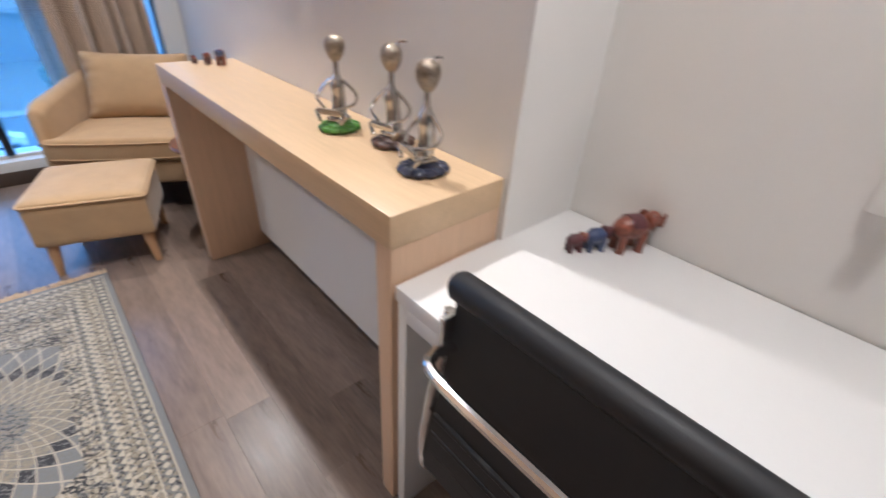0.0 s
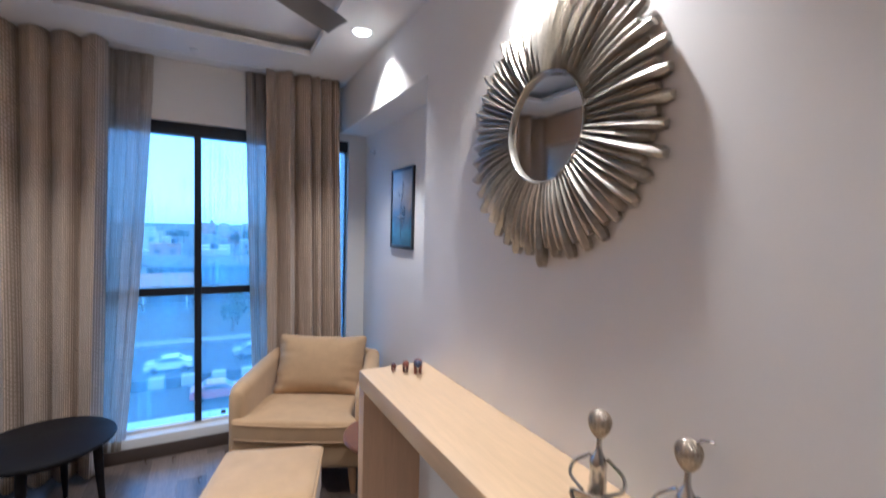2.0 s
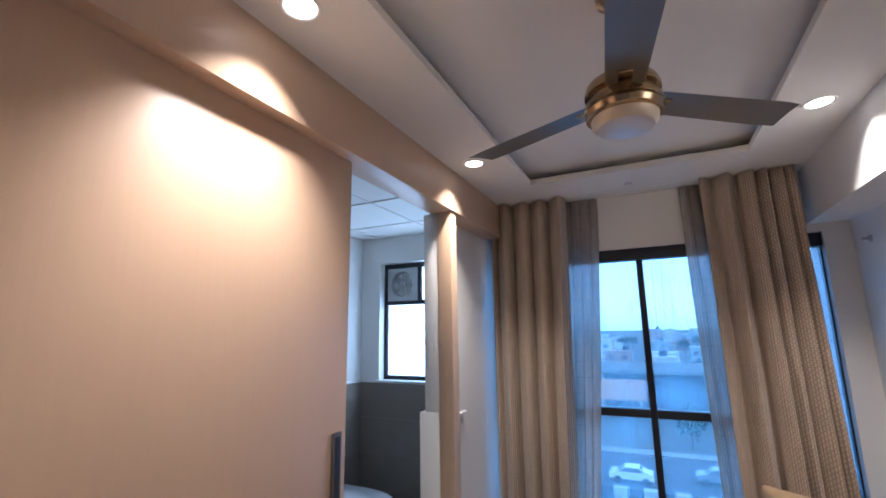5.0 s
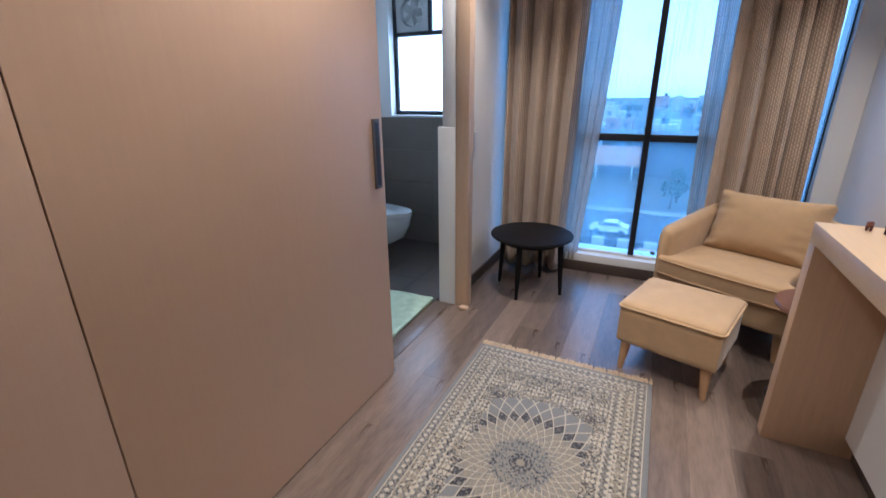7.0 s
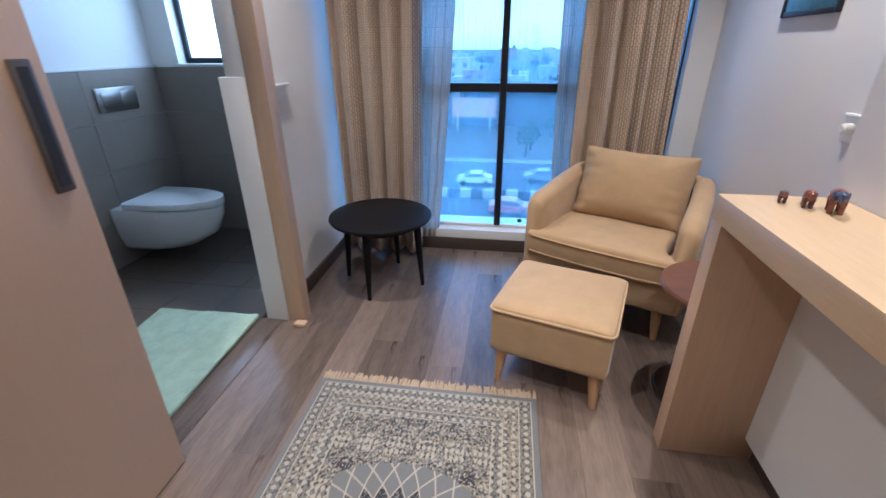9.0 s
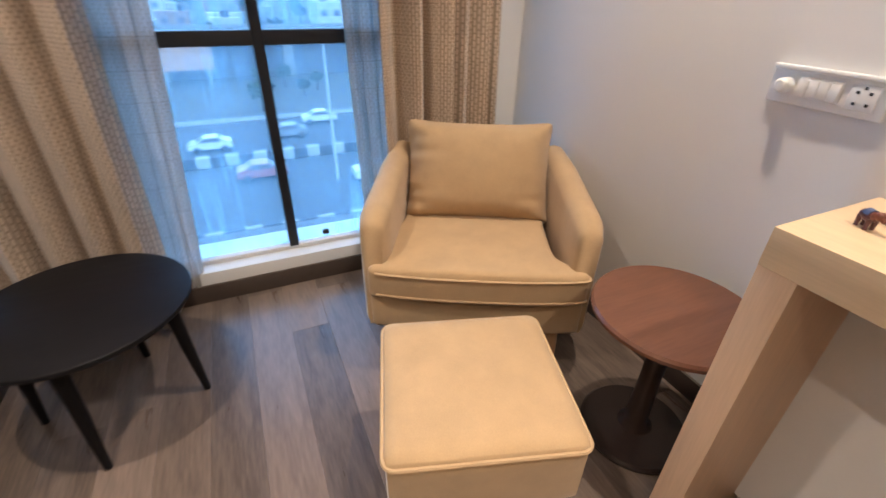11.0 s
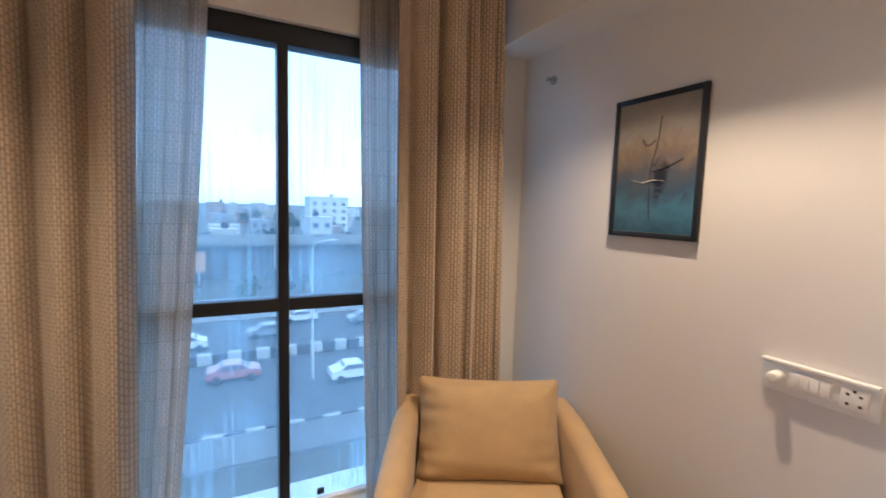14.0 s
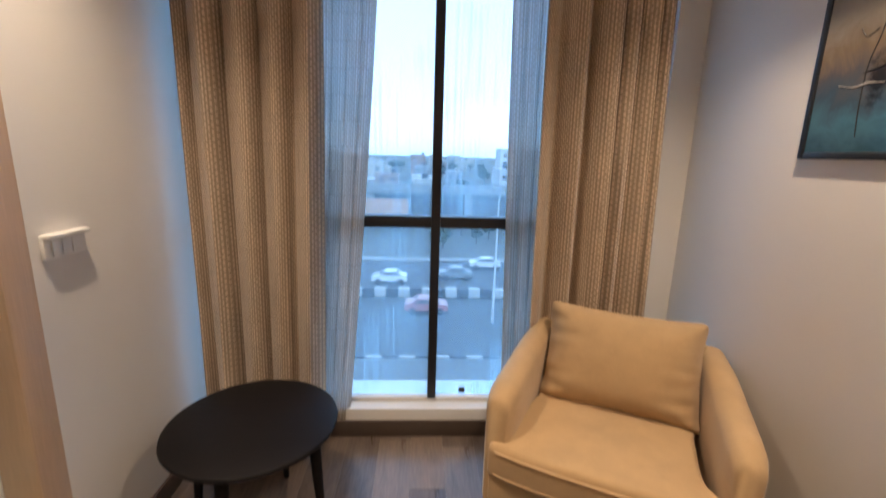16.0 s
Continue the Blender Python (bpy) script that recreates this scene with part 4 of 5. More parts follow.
def elephant(m, height, mats, label):
    """A small painted elephant: one mesh, facing +x, height 1 before scaling."""
    bm = bmesh.new()
    ball(bm, (0, 0, 0.62), (0.46, 0.30, 0.30), 18)
    ball(bm, (-0.2, 0, 0.60), (0.28, 0.27, 0.27), 14)
    for sx in (-0.27, 0.25):
        for sy in (-0.16, 0.16):
            tube([(sx, sy, 0.55), (sx, sy, 0.12), (sx, sy, 0.0)], [0.13, 0.095, 0.105], bm, 10)
    tube(curve_points([(-0.43, 0, 0.66), (-0.52, 0, 0.5), (-0.50, 0, 0.36)], 4), 0.022, bm, 6)
    mark(bm, 0, 0)
    n = len(bm.faces)
    ball(bm, (0.50, 0, 0.78), (0.22, 0.20, 0.22), 14)
    tube(curve_points([(0.64, 0, 0.74), (0.78, 0, 0.62), (0.84, 0, 0.78), (0.90, 0, 0.95)], 5), [0.10, 0.095, 0.09, 0.085, 0.08, 0.075, 0.07, 0.065, 0.06, 0.058, 0.055, 0.052, 0.05, 0.048, 0.046, 0.045], bm, 8)
    for s in (-1, 1):
        ball(bm, (0.40, s * 0.22, 0.76), (0.13, 0.035, 0.19), 12, Euler((0, 0, radians(-20 * s))))
        tube([(0.62, s * 0.09, 0.66), (0.78, s * 0.11, 0.62)], [0.03, 0.012], bm, 6)
    mark(bm, n, 1)
    n = len(bm.faces)
    rings = []
    for t in [k / 10 for k in range(11)]:
        a = math.pi * (0.1 + 0.8 * t)
        rings.append([(x, 0.315 * math.cos(a), 0.62 + 0.318 * math.sin(a)) for x in (-0.17, 0.17)] + [(x, 0.29 * math.cos(a), 0.62 + 0.29 * math.sin(a)) for x in (0.17, -0.17)])
    loft(rings, bm)
    mark(bm, n, 2)
    bm.transform(Matrix.Scale(height, 4))
    ob = part("elephant_figurine", bm, mats)
    ob.matrix_basis = m
    return tagged(ob, label, "figurine", "elephant figurines")


elephant(pose(1.225, 2.692, 0.92, 0, 0, -116), 0.034, [PLUM, REDCLAY, BLUEPAINT], "tiny plum painted elephant on the console")
elephant(pose(1.268, 2.662, 0.92, 0, 0, -116), 0.046, [PLUM, REDCLAY, REDCLAY], "small plum and red painted elephant on the console")
elephant(pose(1.308, 2.625, 0.92, 0, 0, -116), 0.062, [REDCLAY, BLUEPAINT, REDCLAY], "red and blue painted elephant on the console")
elephant(pose(1.500, 1.010, 0.768, 0, 0, -28), 0.046, [PLUM, REDCLAY, PLUM], "tiny plum painted elephant on the desk")
elephant(pose(1.545, 0.985, 0.768, 0, 0, -28), 0.058, [BLUEPAINT, PLUM, BLUEPAINT], "small blue painted elephant on the desk")
elephant(pose(1.610, 0.940, 0.768, 0, 0, -28), 0.095, [REDCLAY, REDCLAY, PLUM], "rust red painted elephant on the desk")


# ---- rug ----
def rug_mat():
    m, nt, b = nodes_of("patterned_persian_rug")
    co = mapped(nt)
    sep = add(nt, "SeparateXYZ")
    nt.links.new(co, sep.inputs[0])

    def op(kind, a, c=None, d=None):
        n = add(nt, "Math", operation=kind)
        for i, v in enumerate((a, c, d)):
            if v is None:
                continue
            if isinstance(v, (int, float)):
                n.inputs[i].default_value = v
            else:
                nt.links.new(v, n.inputs[i])
        return n.outputs[0]

    def mixc(fac, c1, c2):
        n = add(nt, "MixRGB")
        for i, v in ((0, fac), (1, c1), (2, c2)):
            if isinstance(v, tuple):
                n.inputs[i].default_value = (*v, 1)
            else:
                nt.links.new(v, n.inputs[i])
        return n.outputs[0]

    cream, sand, grey, blue, dark = (0.38, 0.335, 0.26), (0.22, 0.19, 0.14), (0.15, 0.145, 0.135), (0.150, 0.152, 0.150), (0.022, 0.022, 0.026)
    x, y = sep.outputs[0], sep.outputs[1]
    ax, ay = op("ABSOLUTE", x), op("ABSOLUTE", y)
    edge = op("MINIMUM", op("SUBTRACT", 0.449, ax), op("SUBTRACT", 0.752, ay))
    r = op("SQRT", op("ADD", op("MULTIPLY", x, x), op("MULTIPLY", y, y)))
    ang = op("ARCTAN2", y, x)
    # all-over small floral flecks
    vor = add(nt, "TexVoronoi", Scale=46.0)
    nt.links.new(co, vor.inputs[0])
    fleck = add(nt, "TexNoise", Scale=130.0, Detail=2.0)
    nt.links.new(co, fleck.inputs[0])
    speck = op("LESS_THAN", fleck.outputs[0], 0.43)
    field = mixc(op("GREATER_THAN", vor.outputs["Distance"], 0.50), grey, sand)
    field = mixc(op("GREATER_THAN", fleck.outputs[0], 0.59), field, cream)
    field = mixc(speck, field, dark)
    # squares and palmettes in columns beside the middle
    cell_x = op("SUBTRACT", op("MODULO", op("ADD", ax, 0.09), 0.10), 0.05)
    cell_y = op("SUBTRACT", op("MODULO", op("ADD", y, 1.2), 0.10), 0.05)
    cell_r = op("SQRT", op("ADD", op("MULTIPLY", cell_x, cell_x), op("MULTIPLY", cell_y, cell_y)))
    every_other = op("GREATER_THAN", op("SINE", op("MULTIPLY", op("ADD", y, 1.2), 31.416)), 0.0)
    rosette = op("LESS_THAN", op("ABSOLUTE", op("SUBTRACT", cell_r, 0.030)), 0.004)
    column = mixc(op("MULTIPLY", rosette, op("LESS_THAN", fleck.outputs[0], 0.5)), field, dark)
    palmette = op("GREATER_THAN", op("ADD", op("SINE", op("MULTIPLY", cell_x, 330)), op("SINE", op("MULTIPLY", cell_y, 210))), 0.25)
    column = mixc(op("MULTIPLY", every_other, op("MULTIPLY", palmette, op("LESS_THAN", cell_r, 0.042))), column, cream)
    # honeycomb of cells that grow outwards round the medallion
    spread = op("MULTIPLY", op("LOGARITHM", op("MAXIMUM", r, 0.01), 2.71828), 18.5)
    turn = op("MULTIPLY", ang, 32)
    net = op("MINIMUM", op("ABSOLUTE", op("COSINE", op("MULTIPLY", op("ADD", turn, spread), 0.5))), op("ABSOLUTE", op("COSINE", op("MULTIPLY", op("SUBTRACT", turn, spread), 0.5))))
    motif = mixc(op("GREATER_THAN", fleck.outputs[0], 0.54), blue, grey)
    sandy = mixc(op("GREATER_THAN", fleck.outputs[0], 0.53), sand, grey)
    cells = mixc(op("LESS_THAN", r, 0.238), motif, sandy)
    one_row = op("LESS_THAN", op("ABSOLUTE", op("ADD", spread, 25.133)), 3.1416)
    inked = op("MULTIPLY", one_row, op("GREATER_THAN", op("ADD", op("COSINE", turn), op("COSINE", spread)), 0.1))
    cells = mixc(op("MULTIPLY", inked, op("LESS_THAN", fleck.outputs[0], 0.57)), cells, dark)
    cells = mixc(op("LESS_THAN", net, 0.15), cells, cream)
    panel = op("MULTIPLY", op("LESS_THAN", ax, 0.225), op("LESS_THAN", r, 0.385))
    col = mixc(panel, column, cells)
    corner = op("LESS_THAN", op("ADD", op("POWER", op("SUBTRACT", ax, 0.205), 2), op("POWER", op("SUBTRACT", ay, 0.36), 2)), 0.0007)
    col = mixc(op("MULTIPLY", corner, op("LESS_THAN", fleck.outputs[0], 0.56)), col, dark)
    # medallion
    petals = op("MULTIPLY_ADD", op("SINE", op("MULTIPLY", ang, 32)), 0.004, 0.124)
    inner = mixc(op("GREATER_THAN", fleck.outputs[0], 0.56), blue, sand)
    inner = mixc(op("LESS_THAN", fleck.outputs[0], 0.42), inner, dark)
    col = mixc(op("LESS_THAN", r, petals), col, inner)
    ring_fac = op("GREATER_THAN", op("ADD", op("SINE", op("MULTIPLY", ang, 12)), op("SINE", op("MULTIPLY", r, 330))), 0.35)
    col = mixc(op("MULTIPLY", ring_fac, op("LESS_THAN", r, 0.045)), col, dark)
    col = mixc(op("LESS_THAN", r, 0.016), col, sand)
    # borders, from the middle outwards
    chain = op("SINE", op("MULTIPLY", op("ADD", x, y), 105))
    chain2 = op("SINE", op("MULTIPLY", op("SUBTRACT", x, y), 105))
    knot = op("MULTIPLY", chain, chain2)
    bead = mixc(op("GREATER_THAN", knot, 0.30), mixc(speck, grey, dark), cream)
    bead = mixc(op("LESS_THAN", knot, -0.6), bead, mixc(speck, sand, dark))
    wide = mixc(op("GREATER_THAN", knot, 0.45), field, sand)
    wide = mixc(op("LESS_THAN", knot, -0.55), wide, cream)
    col = mixc(op("LESS_THAN", edge, 0.168), col, cream)
    col = mixc(op("LESS_THAN", edge, 0.164), col, bead)
    col = mixc(op("LESS_THAN", edge, 0.132), col, cream)
    col = mixc(op("LESS_THAN", edge, 0.128), col, wide)
    col = mixc(op("LESS_THAN", edge, 0.072), col, cream)
    col = mixc(op("LESS_THAN", edge, 0.068), col, bead)
    col = mixc(op("LESS_THAN", edge, 0.026), col, cream)
    col = mixc(op("LESS_THAN", edge, 0.021), col, blue)
    worn = add(nt, "TexNoise", Scale=420.0, Detail=2.0)
    nt.links.new(co, worn.inputs[0])
    fin = add(nt, "MixRGB", blend_type="OVERLAY", Fac=0.35)
    nt.links.new(col, fin.inputs[1]), nt.links.new(worn.outputs[0], fin.inputs[2])
    nt.links.new(fin.outputs[0], b.inputs["Base Color"])
    b.inputs["Roughness"].default_value, b.inputs["Sheen Weight"].default_value = 0.95, 0.2
    bp = add(nt, "Bump", Strength=0.6, Distance=0.003)
    nt.links.new(worn.outputs[0], bp.inputs["Height"]), nt.links.new(bp.outputs[0], b.inputs["Normal"])
    return m


rug = thing("rug", pose(0.229, 2.105, 0.0), "grey and cream patterned Persian rug with fringe on the floor", "rug")
part("carpet", box(-0.449, 0.449, -0.752, 0.752, 0.0015, 0.012, 0.003), rug_mat(), rug)
rnd = random.Random(5)
for s in (-1, 1):
    bm = bmesh.new()
    for k in range(150):
        fx = -0.447 + 0.894 * k / 149
        dx = rnd.uniform(-0.012, 0.012)
        tube([(fx, s * 0.750, 0.007), (fx + dx * 0.5, s * 0.774, 0.012), (fx + dx, s * (0.797 + rnd.uniform(-0.008, 0.010)), 0.005)], [0.0030, 0.0042, 0.0034], bm, 5)
    part("fringe", bm, FRINGE, rug, "cream knotted fringe")

# ---- bathroom ----
wc = thing("toilet", pose(-1.945, 3.90, 0), "white wall-hung toilet with closed lid", "toilet")


def dshape(length, half, k=1.0, off=0.0):
    pts = [(0.0, -half * k), (length * 0.45, -half * k)]
    for a in range(-80, 81, 16):
        pts.append((length * 0.45 + length * 0.55 * k * math.cos(radians(a)) * 1.0 + off, half * k * math.sin(radians(a))))
    return pts + [(length * 0.45, half * k), (0.0, half * k)]


rings = []
for z, ln, hf in ((0.09, 0.34, 0.12), (0.12, 0.46, 0.15), (0.20, 0.59, 0.172), (0.31, 0.645, 0.182), (0.372, 0.655, 0.184), (0.382, 0.64, 0.178)):
    rings.append([(x, y, z) for x, y in dshape(ln, hf)])
part("bowl", loft(rings), CERAMIC, wc, smooth=50)
part("lid", loft([[(max(x, 0.12), y, z) for x, y in dshape(0.665, hf)] for z, hf in ((0.388, 0.182), (0.393, 0.190), (0.424, 0.190), (0.432, 0.180))]), CERAMIC, wc, smooth=50)
fp = thing("flush_plate", pose(-1.925, 4.02, 1.01), "grey flush plate on the tiled wall", "flush plate")
part("plate", box(0, 0.012, -0.15, 0.15, -0.07, 0.07, 0.006), STEEL, fp)
for y0, y1 in ((-0.12, 0.01), (0.02, 0.12)):
    part("button", box(0.012, 0.017, y0, y1, -0.045, 0.045, 0.004), STEEL, fp)
bmx = cushion(0.56, 0.72, 0.022, 0.003, 0.01, None, None, 40)
for v in bmx.verts:
    if v.co.z > 0:
        v.co.z += 0.006 * noise.noise(v.co * 30) + 0.004 * noise.noise(v.co * 90)
mt = tagged(part("bath_mat", bmx, MAT), "mint green shaggy bath mat on the floor", "bath mat")
mt.matrix_basis = pose(-1.005, 2.895, 0.013, 0, 0, 2)

# ---- outside ----
ASPHALT = surface("asphalt", (0.055, 0.057, 0.060), 0.85, scale=0.15, vary=0.2, fine=6)
GROUND = surface("dry_scrub_ground", (0.075, 0.07, 0.055), 0.95, scale=0.05, vary=0.4, fine=1.5)
CONCRETE = surface("weathered_concrete", (0.19, 0.185, 0.175), 0.85, scale=0.3, vary=0.2, fine=4)
KERBW = surface("white_kerb_paint", (0.30, 0.30, 0.29), 0.8, scale=2, vary=0.15)
KERBB = surface("black_kerb_paint", (0.035, 0.035, 0.04), 0.8, scale=2, vary=0.15)
FOLIAGE = surface("dull_green_foliage", (0.055, 0.075, 0.035), 0.8, scale=1.5, vary=0.45, fine=8)
BARK = surface("tree_bark", (0.10, 0.075, 0.055), 0.9, scale=6, vary=0.3)
HOUSEPAINT = [surface("house_paint_%s" % n, c, 0.8, scale=0.3, vary=0.12, fine=3) for n, c in (("white", (0.48, 0.47, 0.45)), ("cream", (0.36, 0.33, 0.28)), ("rust", (0.28, 0.17, 0.13)), ("grey", (0.24, 0.25, 0.26)), ("pale", (0.40, 0.39, 0.385)))]
DARKPANE = surface("dark_house_window", (0.10, 0.11, 0.12), 0.25, vary=0.1)
GZ = -13.0
bm = bmesh.new()
vs = [bm.verts.new(p) for p in ((-2500, 6, GZ), (2500, 6, GZ), (2500, 3000, GZ), (-2500, 3000, GZ))]
bm.faces.new(vs)
structure("ground", bm, GROUND, "dry scrubby ground reaching the horizon", "ground", 0)
structure("road", box(-200, 200, 31, 44.4, GZ, GZ + 0.03), ASPHALT, "grey asphalt carriageway", "road")
structure("road", box(-200, 200, 45.6, 60, GZ, GZ + 0.03), ASPHALT, "grey asphalt carriageway", "road")
structure("pavement", box(-200, 200, 27.5, 31, GZ, GZ + 0.18), surface("dusty_paving", (0.10, 0.10, 0.098), 0.9, scale=0.4, vary=0.25, fine=5), "concrete pavement beside the road", "pavement")
structure("pavement", box(-200, 200, 60, 62, GZ, GZ + 0.18), CONCRETE, "concrete pavement beyond the road", "pavement")
mdn = thing("median_kerb", pose(0, 45, GZ), "road median of black and white painted kerb blocks", "kerb")
kerb_meshes = [mesh_from("kerb_block", box(-0.58, 0.58, -0.4, 0.4, 0, 0.95, 0.06), m) for m in (KERBW, KERBB)]
for k in range(60):
    o = new("kerb_block", kerb_meshes[k % 2])
    o.parent, o.location = mdn, (-30 + 1.2 * k, 0, 0.03)
ngk = thing("roadside_kerb", pose(0, 31, GZ), "near roadside kerb of black and white blocks", "kerb")
small = [mesh_from("kerb_block", box(-0.58, 0.58, -0.15, 0.15, 0, 0.30, 0.03), m) for m in (KERBW, KERBB)]
for k in range(40):
    o = new("kerb_block", small[k % 2])
    o.parent, o.location = ngk, (-22 + 1.2 * k, 0, 0.02)

fo = thing("flyover", pose(0, 90, GZ), "long concrete flyover across the view", "flyover")
part("deck", box(-300, 300, 0, 9, 6.4, 7.6), CONCRETE, fo)
part("parapet", box(-300, 300, -0.25, 0, 6.9, 8.5), CONCRETE, fo)
# Shade below the deck is put into this wall's darker grey.
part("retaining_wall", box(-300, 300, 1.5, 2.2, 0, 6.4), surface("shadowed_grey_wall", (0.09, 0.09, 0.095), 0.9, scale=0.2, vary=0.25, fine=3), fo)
pier = mesh_from("pier", box(-0.9, 0.9, 0.3, 1.5, 0, 6.4, 0.15), CONCRETE)
for k in range(14):
    o = new("pier", pier)
    o.parent, o.location = fo, (-130 + 20 * k, 0, 0)

# An orange reflection in the window glass, built as an added board on posts.
hb = thing("hoarding", pose(-6, 84, GZ), "orange board standing in for a reflection in the window", "hoarding")
part("board", box(-4, 4, -0.1, 0.1, 2.6, 6.0), surface("orange_reflection_board", (0.42, 0.22, 0.13), 0.7, scale=0.6, vary=0.2), hb)
for px in (-3, 3):
    part("post", box(px - 0.12, px + 0.12, 0.1, 0.34, 0, 5.8), STEEL, hb)

POLE = surface("galvanised_pole", (0.42, 0.43, 0.44), 0.5, metal=0.4)
for px, py in ((6.8, 38), (-14, 38), (28, 38), (-35, 60.8), (18, 60.8), (42, 60.8)):
    sl = thing("street_lamp", pose(px, py, GZ), "tall grey steel street lamp", "street lamp", "street lamps")
    part("pole", tube([(0, 0, 0), (0, 0, 11.0)], [0.13, 0.06], None, 12), POLE, sl)
    part("arm", tube(curve_points([(0, 0, 10.9), (0.3, 0, 11.4), (1.4, 0, 11.6)]), 0.045), POLE, sl)
    part("lamp_head", box(1.2, 1.95, -0.13, 0.13, 11.52, 11.66, 0.04), POLE, sl)


def car(m, paint, label):
    c = thing("car", m, label, "car", "parked cars")
    prof = [(-2.0, 0.35), (-2.02, 0.75), (-1.75, 0.92), (-1.15, 0.98), (-0.55, 1.42), (0.75, 1.46), (1.35, 1.05), (1.9, 0.95), (2.0, 0.6), (1.95, 0.35)]
    bm = loft([[(x, y * (0.86 if z > 1.1 else 1), z) for x, z in prof] for y in (-0.84, -0.78, 0.78, 0.84)])
    part("body", bm, paint, c)
    for s in (-1, 1):
        part("side_glass", loft([[(x, s * (0.735 + q), z) for x, z in ((-1.0, 1.02), (-0.52, 1.36), (0.68, 1.39), (1.15, 1.04))] for q in (0.0, 0.012 + 0.1)]), DARKPANE, c)
        for wx in (-1.25, 1.25):
            bm = lathe([(0.18, -0.1), (0.31, -0.1), (0.31, 0.1), (0.18, 0.1)], None, 20)
            bm.transform(pose(wx, s * 0.78, 0.31, 90))
            part("wheel", bm, DARKHOLE, c)
    for x0, x1, z0, z1 in ((-1.17, -0.60, 1.0, 1.38), (1.30, 0.80, 1.06, 1.42)):
        dx = 0.02 if x0 > 0 else -0.02
        part("windscreen", loft([[(x0 + dx, -0.62, z0), (x1 + dx, -0.58, z1), (x1 + dx, 0.58, z1), (x0 + dx, 0.62, z0)], [(x0, -0.62, z0), (x1, -0.58, z1), (x1, 0.58, z1), (x0, 0.62, z0)]]), DARKPANE, c)
    return c


CARWHITE = surface("white_car_paint", (0.50, 0.50, 0.50), 0.25, vary=0.02, bump=0, coat=0.6)
CARRED = surface("faded_red_car_paint", (0.30, 0.09, 0.09), 0.3, vary=0.05, bump=0, coat=0.6)
CARGREY = surface("grey_car_paint", (0.16, 0.17, 0.18), 0.3, vary=0.05, bump=0, coat=0.6)
for x, y, rz, p, lab in ((1.0, 40.7, 180, CARRED, "faded red hatchback on the road"), (10.0, 37.3, 180, CARWHITE, "white hatchback on the road"), (8.8, 57.0, 0, CARWHITE, "white car on the far carriageway"),
                         (-3.0, 50.0, 0, CARWHITE, "white car beyond the median"), (16, 54, 0, CARGREY, "grey car on the far carriageway"), (-14, 57, 0, CARGREY, "grey car on the far carriageway"), (4.6, 52.0, 0, CARGREY, "dark grey car beyond the median"), (-10.5, 38.5, 180, CARWHITE, "white car on the near carriageway")):
    car(pose(x, y, GZ + 0.03, 0, 0, rz), p, lab)

rnd = random.Random(21)


def house(x, y, w, d, h, paint, label):
    hs = thing("building", pose(x, y, GZ), label, "building", "distant houses")
    part("wall", box(-w / 2, w / 2, 0, d, 0, h), paint, hs)
    part("roof", box(-w / 2 - 0.2, w / 2 + 0.2, -0.2, d + 0.2, h, h + 0.7), paint, hs)
    if rnd.random() < 0.6:
        tx = rnd.uniform(-w / 3, w / 3)
        part("water_tank", lathe([(0.9, h + 0.7), (0.9, h + 2.0), (0.3, h + 2.3)], None, 12, (tx, d / 2, 0)), KERBB if rnd.random() < 0.5 else KERBW, hs)
    pane_mesh = mesh_from("window", box(-0.75, 0.75, -0.06, 0.05, 0, 1.4), DARKPANE, 0)
    cols = max(2, int(w / 3.6))
    for f in range(int(h / 3.2)):
        for c in range(cols):
            o = new("window", pane_mesh)
            o.parent, o.location = hs, (-w / 2 + (c + 0.5) * w / cols, 0, 1.1 + 3.2 * f)


NAMES = ["white", "cream", "rust red", "grey", "pale"]
house(44, 200, 17, 12, 17.0, HOUSEPAINT[0], "white apartment block with rows of windows")
for k in range(170):
    y = 118 + 520 * rnd.random() ** 1.4
    x = rnd.uniform(-0.75, 0.95) * y
    if abs(x - 44) < 18 and 150 < y < 215:
        continue
    i = rnd.choice((0, 0, 1, 1, 2, 3, 4, 4))
    house(x, y, rnd.uniform(5, 12), rnd.uniform(6, 12), rnd.choice((4, 6.6, 7, 9.8, 10)) + (rnd.choice((0, 3.2, 6)) if y > 260 else 0), HOUSEPAINT[i], NAMES[i] + " painted flat-roofed house in the distance")


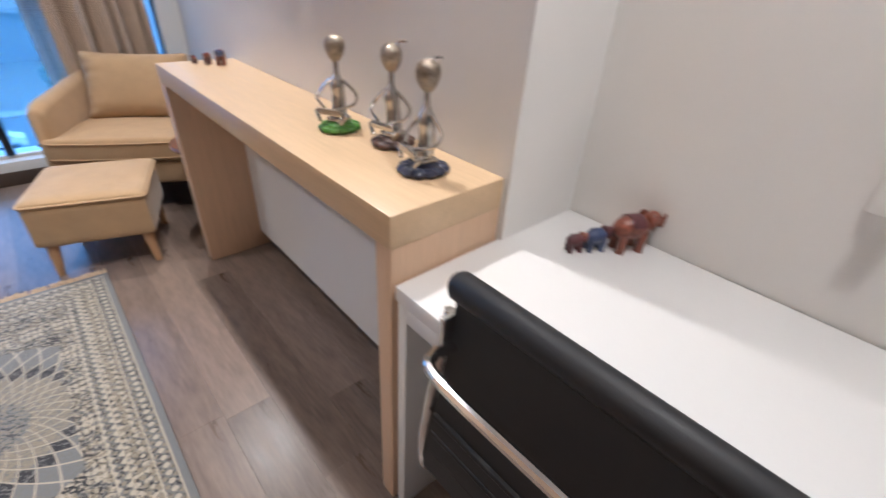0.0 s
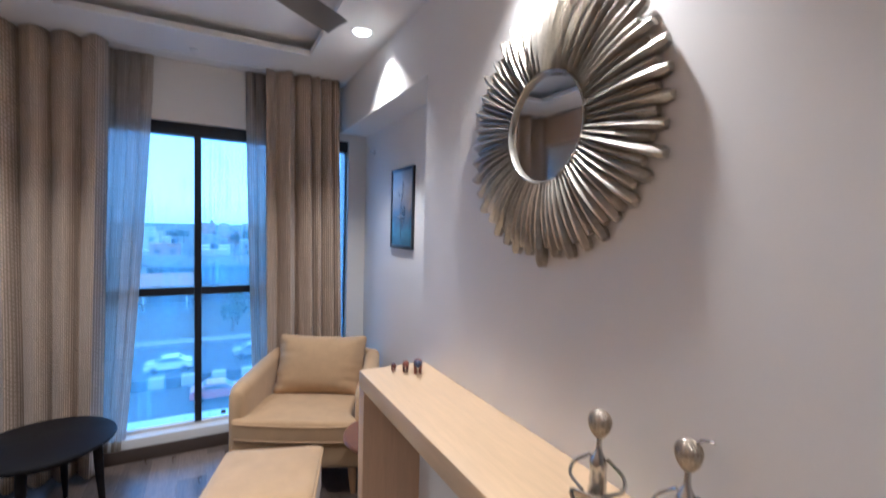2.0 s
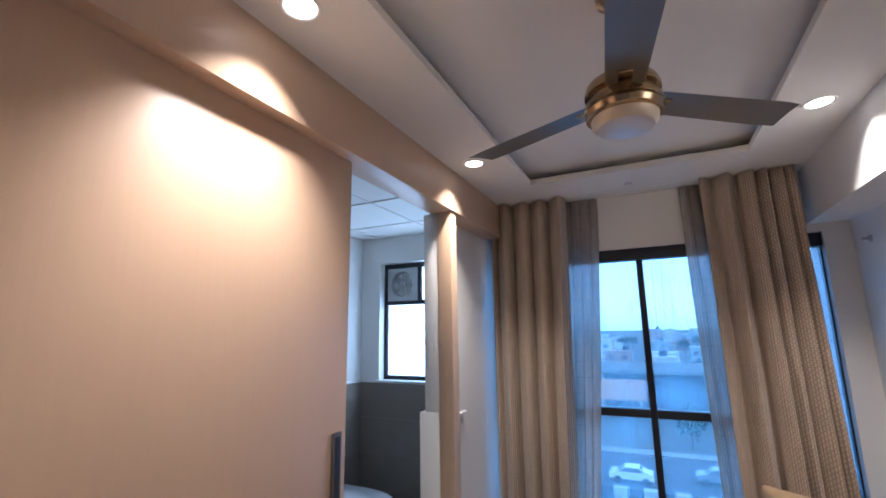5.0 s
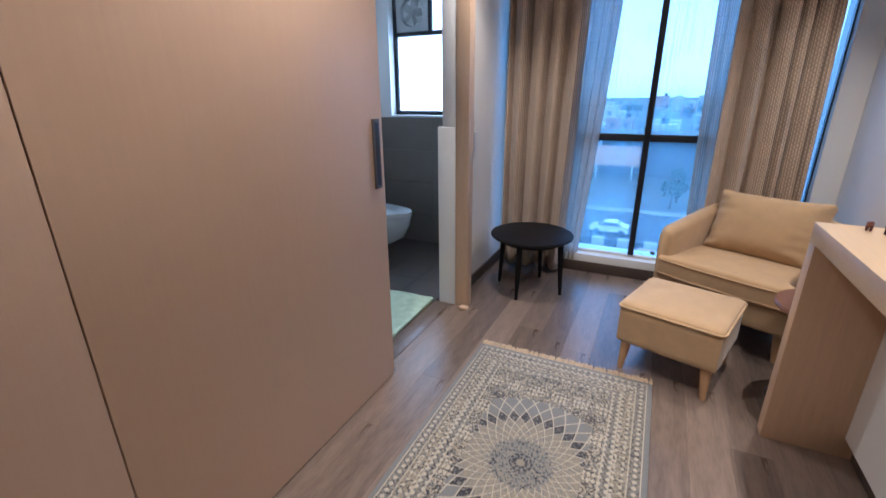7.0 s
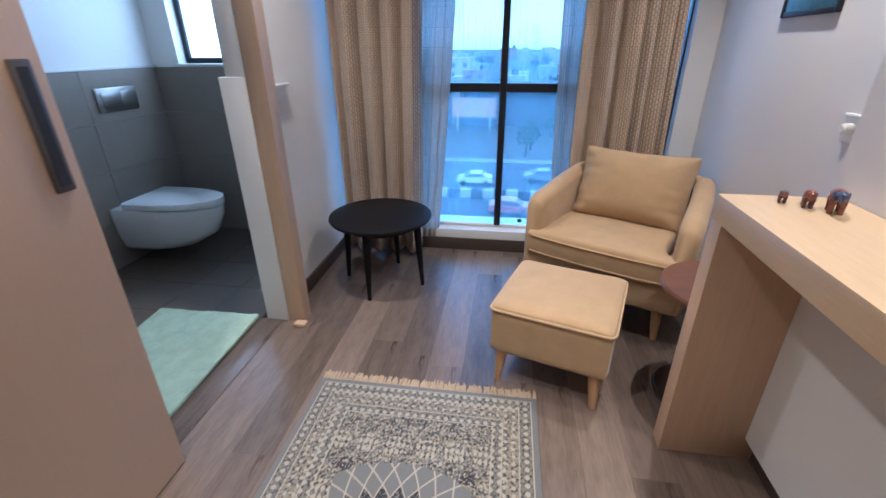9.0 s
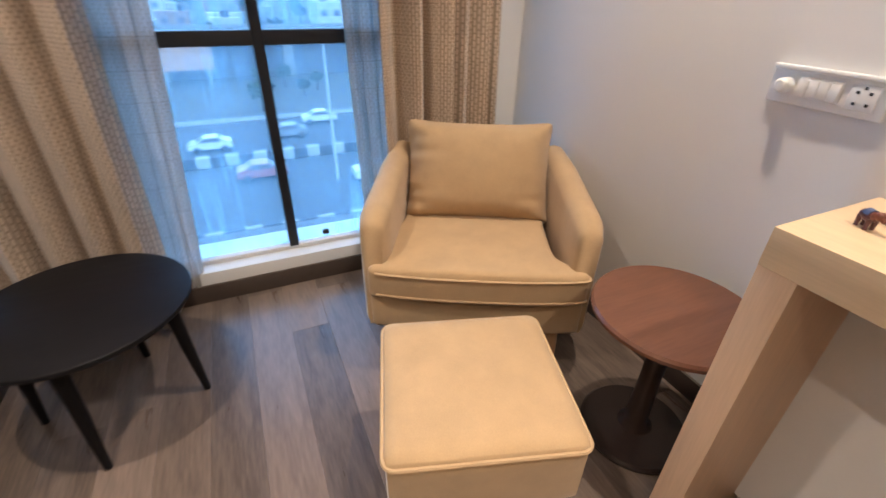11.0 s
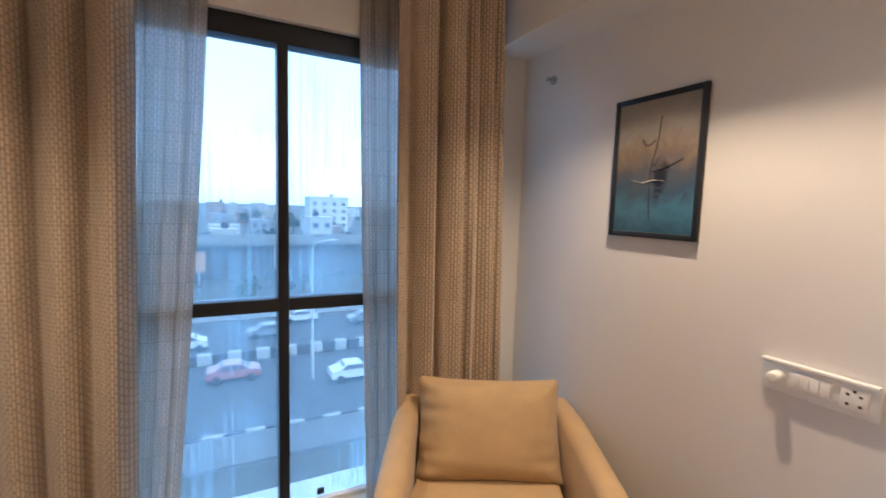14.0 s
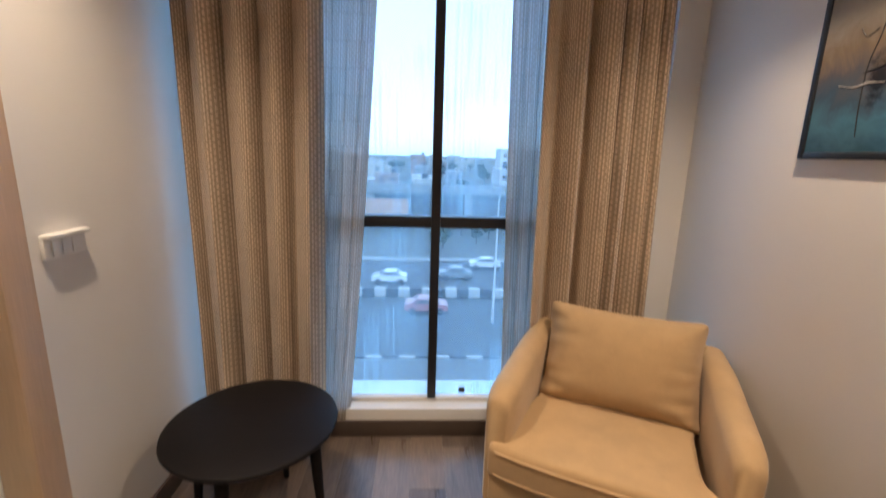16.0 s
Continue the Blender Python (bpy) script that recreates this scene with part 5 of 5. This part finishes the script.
def tree_meshes(seed):
    r2 = random.Random(seed)
    tr = tube([(0, 0, 0), (0.1, 0, 1.2), (0.05, 0.1, 2.6)], [0.22, 0.16, 0.10], None, 8)
    for k in range(5):
        a = 2 * math.pi * k / 5 + r2.random()
        tube([(0.05, 0.05, 1.8 + 0.15 * k), (0.8 * math.cos(a), 0.8 * math.sin(a), 2.8 + 0.2 * k), (1.5 * math.cos(a), 1.5 * math.sin(a), 3.5 + 0.3 * k)], [0.08, 0.05, 0.02], tr, 6)
    cr = bmesh.new()
    for k in range(420):
        a, el, rad = r2.uniform(0, 6.28), r2.uniform(-0.5, 1.4), r2.uniform(0.5, 1.0) ** 0.5
        q = Vector((2.1 * rad * math.cos(a) * math.cos(el), 2.1 * rad * math.sin(a) * math.cos(el), 3.6 + 1.5 * rad * math.sin(el))) * (0.85 + 0.3 * noise.noise(Vector((math.cos(a) * 2, math.sin(a) * 2, el + seed))))
        s = r2.uniform(0.16, 0.34)
        t1 = Vector((r2.uniform(-1, 1), r2.uniform(-1, 1), r2.uniform(-1, 1))).normalized()
        t2 = t1.orthogonal().normalized()
        cr.faces.new([cr.verts.new(q + s * t1), cr.verts.new(q + s * 0.6 * t2), cr.verts.new(q - s * t1), cr.verts.new(q - s * 0.6 * t2)])
    return mesh_from("trunk", tr, BARK), mesh_from("crown", cr, FOLIAGE, 0)


SPECIES = [tree_meshes(s) for s in (1, 2, 3)]
for k in range(130):
    near = k < 34
    y = rnd.uniform(63, 86) if near else 104 + 330 * rnd.random() ** 1.3
    x = rnd.uniform(-0.7, 0.9) * y
    if near and abs(x + 6) < 5:
        continue
    t = thing("tree", pose(x, y, GZ, 0, 0, rnd.uniform(0, 360)), "dull green bushy tree in the distance" if not near else "dusty green roadside tree", "tree", "trees outside")
    t.scale = (1, 1, 1)
    sc = rnd.uniform(0.5, 0.8) if near else rnd.uniform(1.0, 1.9)
    for nm, me in zip(("trunk", "crown"), SPECIES[k % 3]):
        o = new(nm, me)
        o.parent, o.scale = t, (sc, sc, sc)

# ---- floor planks and tiles ----
fl = thing("floor", pose(0, 0, 0), "grey-brown wood plank floor", "floor")
tagged(fl, kind="structure")
PW, PL = 0.152, 1.22
plank = mesh_from("plank", box(0.0002, PW - 0.0002, 0.0002, PL - 0.0002, -0.008, 0.0, 0.0004, None, 1), PLANK, 0)
rnd = random.Random(2)
def short_plank(length):
    return mesh_from("plank", box(0.0002, PW - 0.0002, 0.0002, length - 0.0002, -0.008, 0.0, 0.0004, None, 1), PLANK, 0)


for i in range(16):
    first = 0.25 + 0.9 * rnd.random()
    y = -1.5
    for length in [first] + [PL] * 6:
        if y + length > 4.265:
            length = 4.265 - y
        if length > 0.02:
            o = new("plank", plank if length == PL else short_plank(length))
            o.parent, o.location = fl, (-0.70 + PW * i, y, 0)
            y += length
bf = thing("floor_bath", pose(0, 0, 0), "dark tiled bathroom floor", "floor")
tagged(bf, kind="structure")
tile = mesh_from("tile", box(0.001, 0.299, 0.001, 0.299, -0.008, -0.001, 0.001, None, 1), BATHFLOOR, 0)
for i in range(4):
    for j in range(10):
        o = new("tile", tile)
        o.parent, o.location = bf, (-1.925 + 0.3 * i, 1.60 + 0.3 * j - 0.15, 0)
tw = thing("wall_tiling_side", pose(-1.945, 1.6, 0), "taupe tiled dado on the bathroom wall", "wall tiles")
tagged(tw, kind="structure")
tilev = mesh_from("tile", box(0, 0.018, 0.001, 0.599, 0.001, 0.294, 0.001, None, 1), TILE, 0)
for i in range(5):
    for j in range(4):
        o = new("tile", tilev)
        o.parent, o.location = tw, (0, 2.81 - 0.6 * (i + 1), 0.295 * j)
part("cap_strip", box(0, 0.022, 0, 2.82, 1.18, 1.195, 0.002), WHITE, tw)
tb = thing("wall_tiling_window", pose(-1.925, 4.42, 0), "taupe tiled dado under the bathroom window", "wall tiles")
tagged(tb, kind="structure")
tileh = mesh_from("tile", box(0.001, 0.599, -0.018, 0, 0.001, 0.294, 0.001, None, 1), TILE, 0)
for i in range(2):
    for j in range(4):
        o = new("tile", tileh)
        o.parent, o.location = tb, (0.6 * i, 0, 0.295 * j)
